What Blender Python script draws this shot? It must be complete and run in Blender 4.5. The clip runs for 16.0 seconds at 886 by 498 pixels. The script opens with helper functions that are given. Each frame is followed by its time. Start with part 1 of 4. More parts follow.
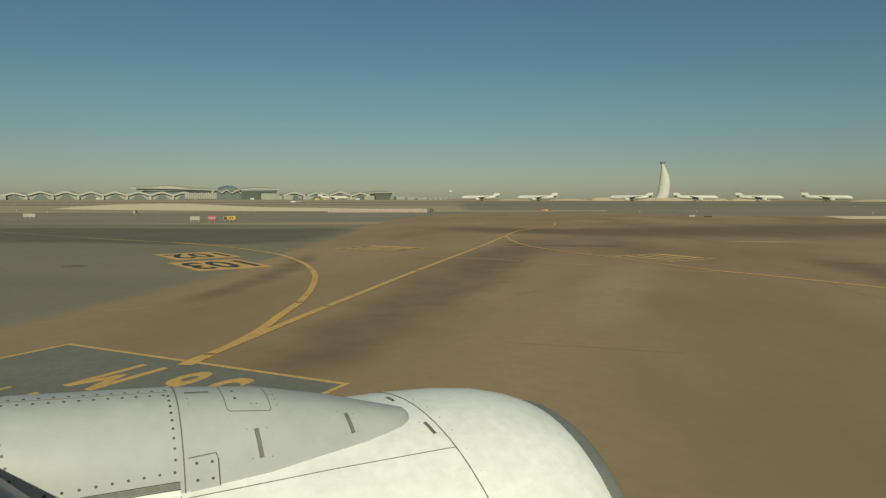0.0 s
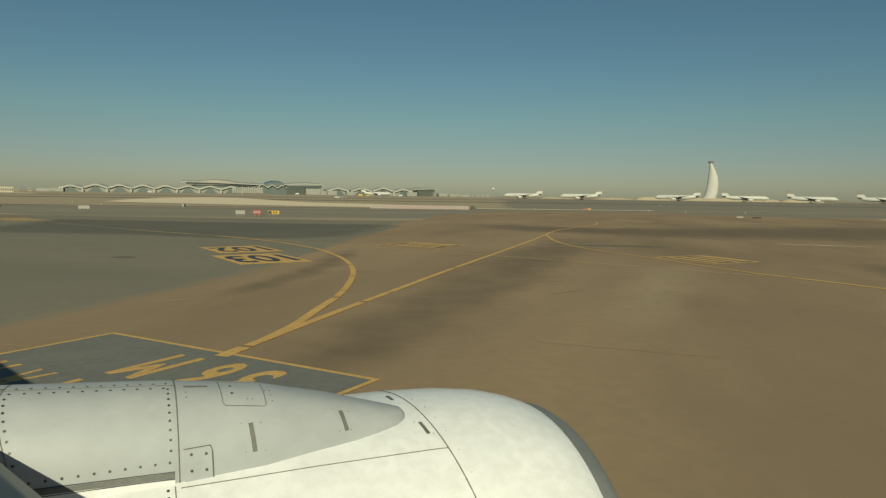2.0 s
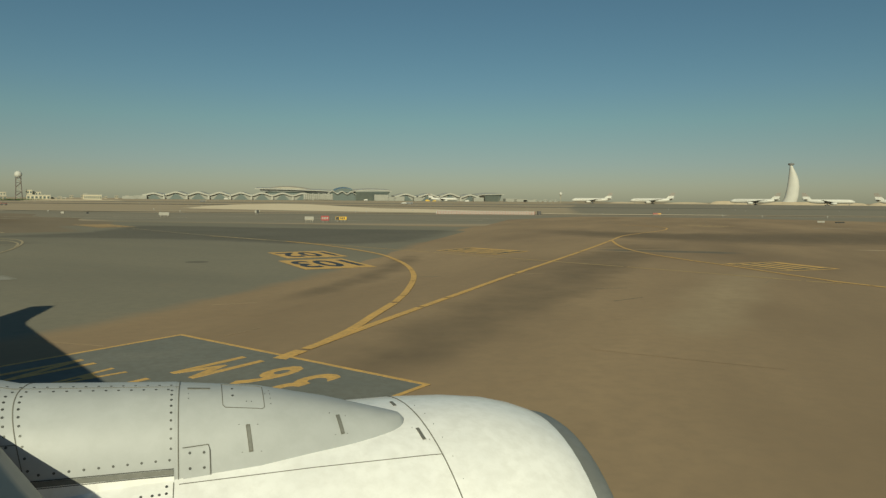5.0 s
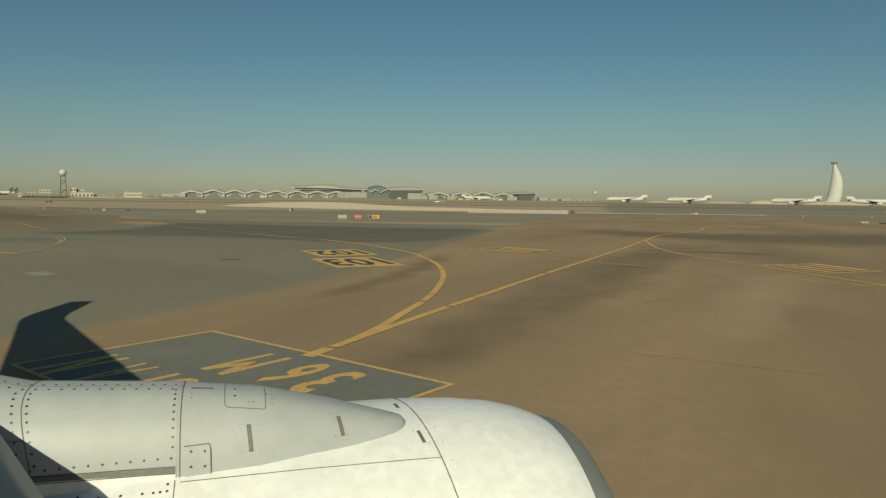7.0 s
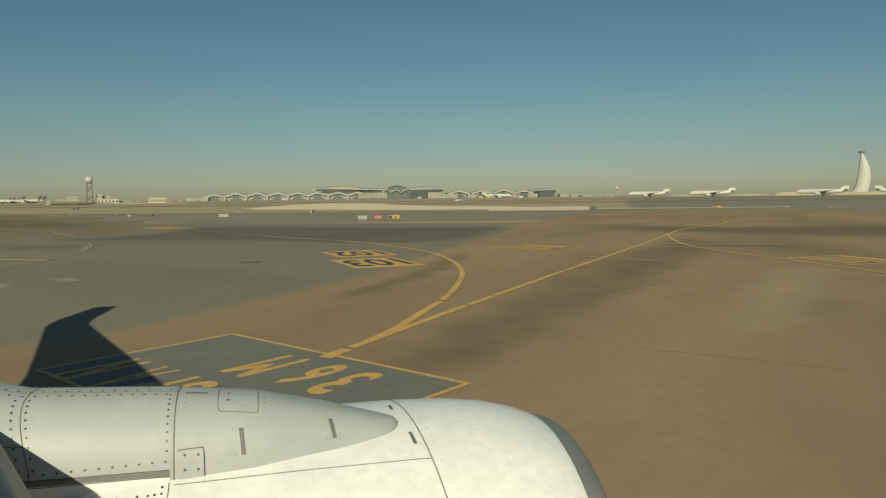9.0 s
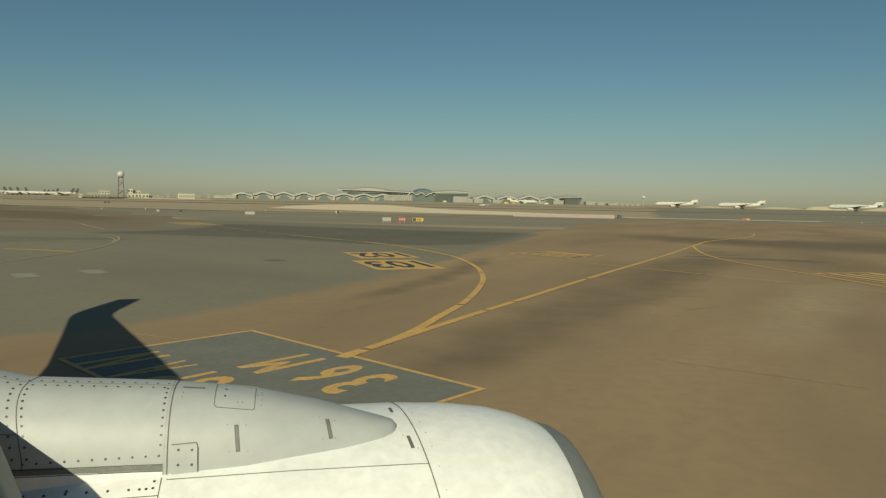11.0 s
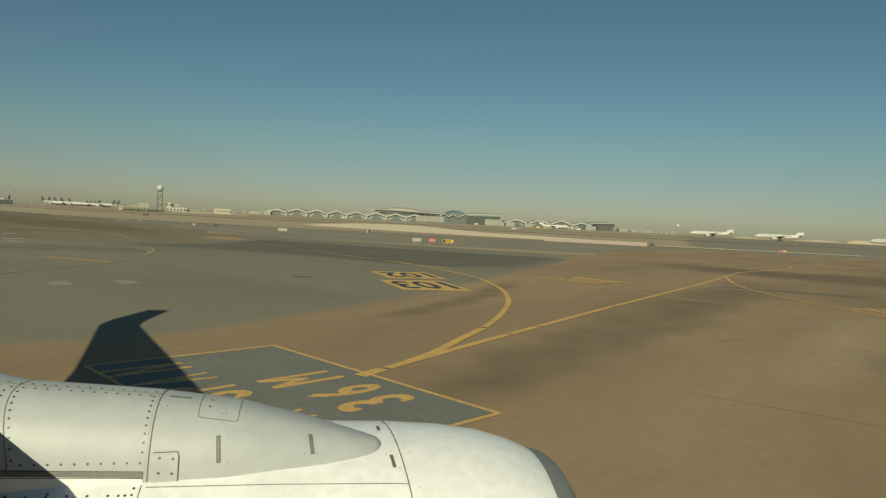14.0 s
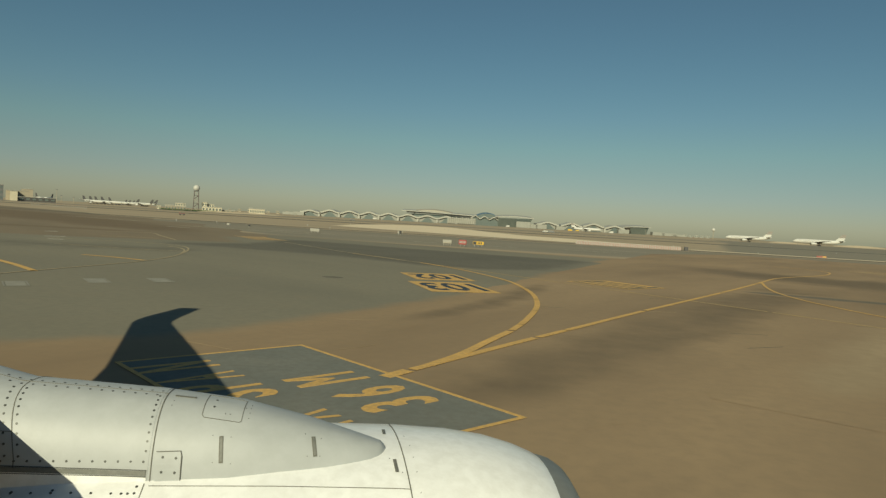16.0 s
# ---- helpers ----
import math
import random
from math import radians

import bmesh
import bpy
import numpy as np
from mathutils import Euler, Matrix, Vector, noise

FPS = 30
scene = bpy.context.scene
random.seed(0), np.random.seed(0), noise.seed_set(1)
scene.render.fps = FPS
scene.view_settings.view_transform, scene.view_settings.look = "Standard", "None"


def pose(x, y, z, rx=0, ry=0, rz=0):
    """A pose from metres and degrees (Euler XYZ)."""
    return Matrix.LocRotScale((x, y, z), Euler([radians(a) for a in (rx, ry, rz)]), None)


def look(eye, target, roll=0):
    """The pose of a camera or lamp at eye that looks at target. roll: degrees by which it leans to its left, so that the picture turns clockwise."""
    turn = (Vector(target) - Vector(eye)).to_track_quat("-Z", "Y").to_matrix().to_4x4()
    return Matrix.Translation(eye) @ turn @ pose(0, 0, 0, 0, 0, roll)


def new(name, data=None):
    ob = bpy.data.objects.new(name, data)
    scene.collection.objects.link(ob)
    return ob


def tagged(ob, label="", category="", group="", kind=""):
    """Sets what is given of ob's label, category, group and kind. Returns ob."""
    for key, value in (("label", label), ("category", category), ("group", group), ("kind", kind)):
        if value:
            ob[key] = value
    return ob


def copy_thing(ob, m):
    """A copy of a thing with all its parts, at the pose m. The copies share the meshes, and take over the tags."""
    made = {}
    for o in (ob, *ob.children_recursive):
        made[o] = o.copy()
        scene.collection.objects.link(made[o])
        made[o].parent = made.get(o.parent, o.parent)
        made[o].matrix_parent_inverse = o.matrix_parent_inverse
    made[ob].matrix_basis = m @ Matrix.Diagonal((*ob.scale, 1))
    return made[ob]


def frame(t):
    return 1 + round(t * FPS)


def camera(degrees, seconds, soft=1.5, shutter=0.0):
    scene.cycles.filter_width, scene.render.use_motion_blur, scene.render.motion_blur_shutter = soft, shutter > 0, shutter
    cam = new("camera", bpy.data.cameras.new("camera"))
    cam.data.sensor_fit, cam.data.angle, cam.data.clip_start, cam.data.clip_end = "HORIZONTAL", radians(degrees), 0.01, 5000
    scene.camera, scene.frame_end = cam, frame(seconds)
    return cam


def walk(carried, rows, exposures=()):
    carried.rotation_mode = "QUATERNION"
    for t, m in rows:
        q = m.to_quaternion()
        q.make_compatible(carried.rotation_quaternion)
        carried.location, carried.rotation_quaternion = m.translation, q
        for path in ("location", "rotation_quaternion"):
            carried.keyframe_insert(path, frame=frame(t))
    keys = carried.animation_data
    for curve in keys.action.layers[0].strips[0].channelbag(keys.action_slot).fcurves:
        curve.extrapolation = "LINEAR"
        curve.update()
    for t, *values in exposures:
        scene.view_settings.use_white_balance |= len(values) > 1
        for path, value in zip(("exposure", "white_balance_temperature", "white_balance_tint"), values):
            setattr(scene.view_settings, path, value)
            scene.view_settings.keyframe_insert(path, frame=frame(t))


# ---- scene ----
cam = camera(66.3, 16.0, soft=1.35)
PATH = [
    (0.0, pose(-0.703, 0.182, 3.572, 85.75, -0.05, -13.50)),
    (0.5, pose(-0.662, 0.159, 3.581, 85.67, 0.21, -12.63)),
    (1.0, pose(-0.615, 0.153, 3.584, 85.13, -0.62, -11.71)),
    (1.5, pose(-0.564, 0.125, 3.592, 85.33, -0.52, -10.79)),
    (2.0, pose(-0.519, 0.104, 3.603, 85.48, -0.79, -9.92)),
    (2.5, pose(-0.472, 0.092, 3.606, 85.45, -1.07, -8.83)),
    (3.0, pose(-0.426, 0.073, 3.615, 85.57, -1.05, -7.99)),
    (3.5, pose(-0.376, 0.060, 3.622, 85.50, -0.75, -7.13)),
    (4.0, pose(-0.314, 0.040, 3.622, 85.67, -0.68, -6.03)),
    (6.5, pose(-0.107, 0.002, 3.649, 85.92, -0.52, -2.20)),
    (7.0, pose(-0.071, 0.001, 3.654, 85.73, -0.64, -1.50)),
    (7.5, pose(-0.028, -0.008, 3.658, 85.60, 0.15, -1.10)),
    (8.0, pose(0.007, 0.001, 3.660, 85.03, 0.74, -0.20)),
    (8.5, pose(0.043, -0.011, 3.666, 85.30, 0.52, 0.08)),
    (9.0, pose(0.085, -0.033, 3.676, 85.62, 0.64, 0.22)),
    (9.5, pose(0.110, -0.023, 3.674, 85.82, 0.39, 0.87)),
    (12.0, pose(0.239, 0.038, 3.658, 86.18, -1.45, 2.71)),
    (12.5, pose(0.283, 0.024, 3.663, 86.57, -1.25, 3.19)),
    (13.0, pose(0.311, 0.037, 3.658, 86.87, -1.78, 3.89)),
    (13.5, pose(0.332, 0.033, 3.656, 87.32, -2.52, 4.32)),
    (14.0, pose(0.358, 0.034, 3.656, 87.71, -2.75, 5.01)),
    (14.5, pose(0.377, 0.046, 3.661, 87.59, -2.83, 5.53)),
    (15.0, pose(0.407, 0.054, 3.666, 87.72, -3.04, 6.20)),
    (15.5, pose(0.437, 0.068, 3.666, 87.77, -3.10, 6.91)),
    (16.0, pose(0.467, 0.081, 3.667, 87.72, -3.26, 7.66)),
]
walk(cam, PATH, exposures=[(0.0, -0.06, 7250, -6), (4.0, -0.04, 7300, -6), (8.0, 0.02, 7350, -5), (16.0, 0.06, 7450, -5)])

# ---- world, sun, exposure ----
SUN_DIR = Vector((-0.158, -1.745, 1.0)).normalized()
SUN_EL = math.asin(SUN_DIR.z)
world = bpy.data.worlds.new("sky")
scene.world = world
world.use_nodes = True
wn = world.node_tree
bg = wn.nodes["Background"]
sky = wn.nodes.new("ShaderNodeTexSky")
sky.sky_type = "NISHITA"
sky.sun_disc = False
sky.sun_elevation = SUN_EL
sky.sun_rotation = math.atan2(SUN_DIR.x, SUN_DIR.y)
sky.air_density = 1.0
sky.dust_density = 0.5
sky.ozone_density = 3.6
sky.altitude = 20
# tint multiplied into the sky in place of dust haze: greyer towards the horizon, clearer and more teal higher up
where = wn.nodes.new("ShaderNodeTexCoord")
split = wn.nodes.new("ShaderNodeSeparateXYZ")
haze = wn.nodes.new("ShaderNodeValToRGB")
haze.color_ramp.interpolation = "B_SPLINE"
HAZE = [(0.0, (1.05, 1.0, 1.24)), (0.05, (0.93, 0.90, 0.96)), (0.11, (0.93, 0.98, 0.93)), (0.18, (0.85, 1.17, 1.04)), (0.30, (0.83, 1.21, 1.08)), (0.6, (0.90, 1.04, 1.03))]
while len(haze.color_ramp.elements) < len(HAZE):
    haze.color_ramp.elements.new(1.0)
for el, (at, tint) in zip(haze.color_ramp.elements, HAZE):
    el.position = at
    el.color = (*tint, 1)
hazy = wn.nodes.new("ShaderNodeMix")
hazy.data_type = "RGBA"
hazy.blend_type = "MULTIPLY"
hazy.inputs[0].default_value = 1.0
wn.links.new(where.outputs["Generated"], split.inputs[0])
wn.links.new(split.outputs[2], haze.inputs[0])
wn.links.new(sky.outputs[0], hazy.inputs[6])
wn.links.new(haze.outputs[0], hazy.inputs[7])
wn.links.new(hazy.outputs[2], bg.inputs[0])
bg.inputs[1].default_value = 0.052
sun = new("sun", bpy.data.lights.new("sun", "SUN"))
sun.data.energy = 4.0
sun.data.angle = radians(0.6)
sun.data.color = (1.0, 0.93, 0.80)
sun.matrix_world = look((0, 0, 80), Vector((0, 0, 80)) - SUN_DIR)


# ---- materials ----
def colours(t, base, second=None, scale=3.0, fine=40.0, third=None, stretch=(1, 1, 1), angle=0.0, mid=0.5, spread=0.25, amount=0.35):
    """Nodes for a colour that varies at two scales, in metres; returns the colour and the fine noise."""
    geo = t.nodes.new("ShaderNodeTexCoord")
    mp = t.nodes.new("ShaderNodeMapping")
    mp.vector_type = "TEXTURE"
    mp.inputs["Scale"].default_value = [1 / k for k in stretch]
    mp.inputs["Rotation"].default_value = (0, 0, angle)
    t.links.new(geo.outputs["Object"], mp.inputs[0])
    n1 = t.nodes.new("ShaderNodeTexNoise")
    n1.inputs["Scale"].default_value = 1.0 / scale
    n1.inputs["Detail"].default_value = 6
    n1.inputs["Roughness"].default_value = 0.6
    t.links.new(mp.outputs[0], n1.inputs[0])
    r1 = t.nodes.new("ShaderNodeMapRange")
    r1.inputs[1].default_value, r1.inputs[2].default_value = mid - spread, mid + spread
    t.links.new(n1.outputs[0], r1.inputs[0])
    mix = t.nodes.new("ShaderNodeMix")
    mix.data_type = "RGBA"
    mix.inputs[6].default_value = (*base, 1)
    mix.inputs[7].default_value = (*(second or [c * 0.85 for c in base]), 1)
    t.links.new(r1.outputs[0], mix.inputs[0])
    n2 = t.nodes.new("ShaderNodeTexNoise")
    n2.inputs["Scale"].default_value = fine
    n2.inputs["Detail"].default_value = 5
    n2.inputs["Roughness"].default_value = 0.65
    t.links.new(geo.outputs["Object"], n2.inputs[0])
    r2 = t.nodes.new("ShaderNodeMapRange")
    r2.inputs[1].default_value, r2.inputs[2].default_value = 0.40, 0.64
    r2.inputs[3].default_value, r2.inputs[4].default_value = 0.0, amount
    t.links.new(n2.outputs[0], r2.inputs[0])
    mix2 = t.nodes.new("ShaderNodeMix")
    mix2.data_type = "RGBA"
    mix2.inputs[7].default_value = (*(third or [c * 0.7 for c in base]), 1)
    t.links.new(mix.outputs[2], mix2.inputs[6])
    t.links.new(r2.outputs[0], mix2.inputs[0])
    return mix2.outputs[2], n2.outputs[0]


SPEC = {}


def mat(name, base, second=None, rough=0.6, metal=0.0, bump=0.1, sheen=0.5, **kw):
    m = bpy.data.materials.new(name)
    m.use_nodes = True
    t = m.node_tree
    b = t.nodes["Principled BSDF"]
    b.inputs["Roughness"].default_value = rough
    b.inputs["Metallic"].default_value = metal
    b.inputs["Specular IOR Level"].default_value = sheen
    SPEC[name] = dict(base=base, second=second, **kw)
    col, grain = colours(t, **SPEC[name])
    t.links.new(col, b.inputs["Base Color"])
    if bump:
        bp = t.nodes.new("ShaderNodeBump")
        bp.inputs["Strength"].default_value = bump
        bp.inputs["Distance"].default_value = 0.01
        t.links.new(grain, bp.inputs["Height"])
        t.links.new(bp.outputs[0], b.inputs["Normal"])
    return m


LINE_ANGLE = math.atan2(26.1, 12.2)
M_SAND = mat("dusty_sand", (0.429, 0.338, 0.225), (0.332, 0.268, 0.188), sheen=0.15, scale=60, fine=0.4, rough=0.95, third=(0.365, 0.312, 0.225), stretch=(0.25, 1, 1))
M_PALE = mat("pale_sand", (0.80, 0.665, 0.47), (0.69, 0.57, 0.40), sheen=0.15, scale=12, fine=1.0, rough=0.95)
M_MOUND = mat("beige_heaped_sand", (0.56, 0.46, 0.32), (0.48, 0.39, 0.27), sheen=0.15, scale=14, fine=0.8, rough=0.95)
M_SHOULDER = mat("shoulder_asphalt", (0.285, 0.250, 0.188), (0.215, 0.196, 0.150), sheen=0.15, scale=25, fine=0.7, rough=0.9, stretch=(0.2, 1, 1))
M_BROWN = mat("brown_asphalt", (0.370, 0.265, 0.160), (0.223, 0.162, 0.103), sheen=0.15, scale=14, fine=2.6, rough=0.9, bump=0.02, amount=0.34, third=(0.240, 0.181, 0.117), stretch=(0.4, 1.3, 1), angle=LINE_ANGLE, spread=0.2)
M_LANE = mat("dusty_dark_brown_asphalt", (0.262, 0.207, 0.140), (0.186, 0.150, 0.104), sheen=0.15, scale=16, fine=2.2, rough=0.9, bump=0.02, amount=0.34, third=(0.190, 0.154, 0.108), stretch=(0.35, 1.3, 1), angle=LINE_ANGLE - 2.0)
M_STAIN = mat("rubber_darkened_asphalt", (0.160, 0.121, 0.080), (0.204, 0.153, 0.099), sheen=0.15, scale=5, fine=1.6, rough=0.88, bump=0.05, amount=0.4, third=(0.135, 0.104, 0.070), stretch=(0.4, 1.3, 1), angle=LINE_ANGLE)
M_TAN = mat("sun_bleached_asphalt", (0.392, 0.298, 0.188), (0.322, 0.245, 0.155), sheen=0.15, scale=5, fine=1.6, rough=0.92, bump=0.05, amount=0.4, third=(0.256, 0.195, 0.124), stretch=(0.4, 1.3, 1), angle=LINE_ANGLE)
M_GREY = mat("grey_asphalt", (0.254, 0.229, 0.168), (0.180, 0.167, 0.129), sheen=0.15, scale=16, fine=2.8, rough=0.9, bump=0.02, amount=0.34, third=(0.168, 0.155, 0.120), stretch=(1, 0.4, 1), angle=0.9)
M_DARK = mat("dark_asphalt", (0.129, 0.121, 0.096), (0.167, 0.153, 0.120), sheen=0.15, scale=9, fine=2, rough=0.9)
M_BLACK = mat("black_paint", (0.155, 0.164, 0.149), (0.208, 0.208, 0.180), sheen=0.15, scale=1.8, fine=5, rough=0.9, third=(0.128, 0.118, 0.096))
M_YELLOW = mat("yellow_paint", (0.71, 0.42, 0.12), (0.555, 0.34, 0.115), scale=1.2, fine=9, rough=0.85, amount=0.6, third=(0.362, 0.237, 0.102))
M_FADED = mat("faded_yellow_paint", (0.52, 0.365, 0.15), (0.39, 0.285, 0.145), scale=1.2, fine=9, rough=0.9, third=(0.249, 0.181, 0.102))
M_PALELINE = mat("bleached_cream_paint", (0.46, 0.36, 0.21), (0.34, 0.275, 0.17), scale=0.9, fine=7, rough=0.9, amount=0.6, third=(0.26, 0.22, 0.15))
M_WORNY = mat("rubbed_orange_paint", (0.60, 0.385, 0.12), (0.36, 0.25, 0.12), scale=0.6, fine=3, rough=0.9, amount=0.7, third=(0.28, 0.20, 0.12))
M_WHITELINE = mat("faded_white_paint", (0.475, 0.441, 0.362), (0.339, 0.305, 0.237), scale=2.5, fine=5, rough=0.9)
M_STROKE = mat("white_road_paint", (0.60, 0.57, 0.50), (0.44, 0.41, 0.35), scale=1.5, fine=6, rough=0.9)
M_PLATE = mat("concrete_cover", (0.285, 0.272, 0.228), (0.220, 0.212, 0.178), scale=0.8, fine=20, rough=0.9)
M_WHITE = mat("white_gloss_paint", (0.89, 0.885, 0.865), (0.79, 0.79, 0.775), scale=0.22, fine=15, rough=0.30, bump=0.0, amount=0.5, third=(0.70, 0.69, 0.66), mid=0.56, spread=0.22)
M_GREYPAINT = mat("grey_gloss_paint", (0.423, 0.439, 0.439), (0.380, 0.394, 0.394), scale=0.25, fine=11, rough=0.5, bump=0.0, third=(0.328, 0.342, 0.336), mid=0.55, spread=0.2)
# wing grey taken darker to put the leading edge's shade into the colour
M_WINGSHADED = mat("wing_grey_with_shade", (0.085, 0.095, 0.088), (0.07, 0.078, 0.072), scale=0.6, fine=5, rough=0.4, bump=0.0)
M_METAL = mat("bare_aluminium_lip", (0.27, 0.275, 0.255), (0.22, 0.225, 0.21), scale=0.3, fine=20, rough=0.5, metal=0.35, bump=0.02)
M_SEAM = mat("dark_sealant", (0.13, 0.13, 0.11), (0.19, 0.18, 0.15), scale=0.2, fine=60, rough=0.8, bump=0)
M_RIVET = mat("oily_rivet", (0.06, 0.065, 0.06), (0.12, 0.12, 0.11), scale=0.1, fine=90, rough=0.5, metal=0.4, bump=0)
# dark tone paints the shade inside the cooling slots; also colours the sealing strip
M_SLOT = mat("slot_shade_metal", (0.15, 0.155, 0.14), (0.21, 0.21, 0.19), scale=0.03, fine=80, rough=0.6, metal=0.2, bump=0)
M_HULL = mat("airliner_white", (0.60, 0.59, 0.54), (0.53, 0.52, 0.47), scale=8, fine=0.6, rough=0.45, bump=0)
M_HULLGREY = mat("airliner_grey", (0.20, 0.20, 0.19), (0.15, 0.15, 0.15), scale=4, fine=1, rough=0.5, bump=0)
M_TAILMARK = mat("tail_marking", (0.055, 0.058, 0.062), (0.11, 0.10, 0.09), scale=3, fine=1, rough=0.5, bump=0)
M_TAILART = mat("tail_artwork", (0.30, 0.27, 0.235), (0.20, 0.175, 0.15), scale=2.2, fine=1, rough=0.5, bump=0)
M_ROOF = mat("pale_metal_roof", (0.42, 0.41, 0.355), (0.36, 0.352, 0.305), scale=20, fine=0.3, rough=0.6, bump=0)
M_FACADE = mat("pale_grey_cladding", (0.33, 0.328, 0.285), (0.27, 0.27, 0.235), scale=16, fine=0.4, rough=0.7, bump=0)
M_MOUNDROOF = mat("sandy_metal_roof", (0.42, 0.38, 0.30), (0.37, 0.34, 0.27), scale=20, fine=0.3, rough=0.7, bump=0)
# tinted glass, colour lightened to stand for haze over the far terminal
M_GLASS = mat("tinted_facade_glass", (0.165, 0.20, 0.19), (0.205, 0.24, 0.225), scale=14, fine=0.4, rough=0.28, metal=0.45, bump=0)
M_CREAM = mat("cream_plaster", (0.62, 0.56, 0.42), (0.54, 0.48, 0.36), scale=6, fine=1, rough=0.9, bump=0)
M_BEIGE = mat("beige_plaster", (0.40, 0.35, 0.26), (0.34, 0.30, 0.23), scale=6, fine=1, rough=0.9, bump=0)
M_TOWER = mat("white_cladding", (0.54, 0.53, 0.48), (0.48, 0.475, 0.43), scale=14, fine=0.5, rough=0.6, bump=0)
M_STEEL = mat("painted_lattice", (0.10, 0.07, 0.06), (0.16, 0.14, 0.13), scale=4, fine=1, rough=0.7, bump=0)
M_RED = mat("red_sign_face", (0.38, 0.045, 0.045), (0.32, 0.04, 0.04), scale=0.5, fine=6, rough=0.5, bump=0)
M_SIGNY = mat("yellow_sign_face", (0.68, 0.42, 0.05), (0.60, 0.37, 0.05), scale=0.5, fine=6, rough=0.5, bump=0)
M_SIGNK = mat("black_sign_face", (0.03, 0.03, 0.03), (0.05, 0.05, 0.045), scale=0.5, fine=6, rough=0.5, bump=0)
M_SIGNW = mat("white_sign_back", (0.368, 0.352, 0.304), (0.304, 0.288, 0.248), scale=0.5, fine=6, rough=0.6, bump=0)
M_REDWHITE = mat("barrier_red", (0.36, 0.13, 0.10), (0.30, 0.11, 0.09), scale=1, fine=6, rough=0.7, bump=0)
M_LEAF = mat("hedge_leaf", (0.07, 0.12, 0.045), (0.10, 0.15, 0.06), scale=3, fine=3, rough=0.9, bump=0)


# ---- mesh helpers ----
def link_bm(name, bm, material, smooth=False):
    me = bpy.data.meshes.new(name)
    bmesh.ops.recalc_face_normals(bm, faces=bm.faces)
    bm.to_mesh(me)
    bm.free()
    for mtl in (material if isinstance(material, (list, tuple)) else [material]):
        me.materials.append(mtl)
    if smooth:
        me.polygons.foreach_set("use_smooth", [True] * len(me.polygons))
    return new(name, me)


def part(name, bm, material, parent, label="", smooth=False):
    ob = link_bm(name, bm, material, smooth)
    ob.parent = parent
    if label:
        ob["label"] = label
    return ob


def empty(name, m, label, category, group="", kind=""):
    ob = new(name)
    ob.matrix_world = m
    return tagged(ob, label, category, group, kind)


def add_box(bm, x0, x1, y0, y1, z0, z1, bevel=0.0):
    v = [bm.verts.new((x, y, z)) for z in (z0, z1) for y in (y0, y1) for x in (x0, x1)]
    fs = [bm.faces.new([v[i] for i in f]) for f in ((0, 2, 3, 1), (4, 5, 7, 6), (0, 1, 5, 4), (2, 6, 7, 3), (0, 4, 6, 2), (1, 3, 7, 5))]
    if bevel:
        es = list({e for f in fs for e in f.edges})
        bmesh.ops.bevel(bm, geom=es, offset=bevel, segments=2, affect="EDGES")
    return bm


def box(x0, x1, y0, y1, z0, z1, bevel=0.0):
    return add_box(bmesh.new(), x0, x1, y0, y1, z0, z1, bevel)


def add_tube(bm, a, b, r, n=6, r2=None):
    a, b = Vector(a), Vector(b)
    q = (b - a).to_track_quat("Z", "Y")
    rings = []
    for p, rr in ((a, r), (b, r if r2 is None else r2)):
        rings.append([bm.verts.new(p + q @ Vector((rr * math.cos(k * math.tau / n), rr * math.sin(k * math.tau / n), 0))) for k in range(n)])
    for k in range(n):
        bm.faces.new((rings[0][k], rings[0][(k + 1) % n], rings[1][(k + 1) % n], rings[1][k]))
    bm.faces.new(rings[0][::-1])
    bm.faces.new(rings[1])
    return bm


def loft(rings, closed=True, caps=True):
    bm = bmesh.new()
    vs = [[bm.verts.new(p) for p in r] for r in rings]
    n = len(vs[0])
    for a, b in zip(vs, vs[1:]):
        for k in range(n if closed else n - 1):
            bm.faces.new((a[k], a[(k + 1) % n], b[(k + 1) % n], b[k]))
    if caps and closed:
        bm.faces.new(vs[0][::-1])
        bm.faces.new(vs[-1])
    return bm


def spline(pts, step=6):
    """A smooth line through a few control points."""
    P = [Vector((*p, 0)) for p in pts]
    P = [2 * P[0] - P[1]] + P + [2 * P[-1] - P[-2]]
    out = []
    for i in range(1, len(P) - 2):
        a, b, c, d = P[i - 1:i + 3]
        for k in range(step):
            t = k / step
            out.append(0.5 * (2 * b + (c - a) * t + (2 * a - 5 * b + 4 * c - d) * t * t + (3 * b - a - 3 * c + d) * t ** 3))
    return out + [P[-2]]


def smoothstep(t):
    t = min(max(t, 0.0), 1.0)
    return t * t * (3 - 2 * t)


def interp(x, xs, ys):
    return float(np.interp(x, xs, ys))


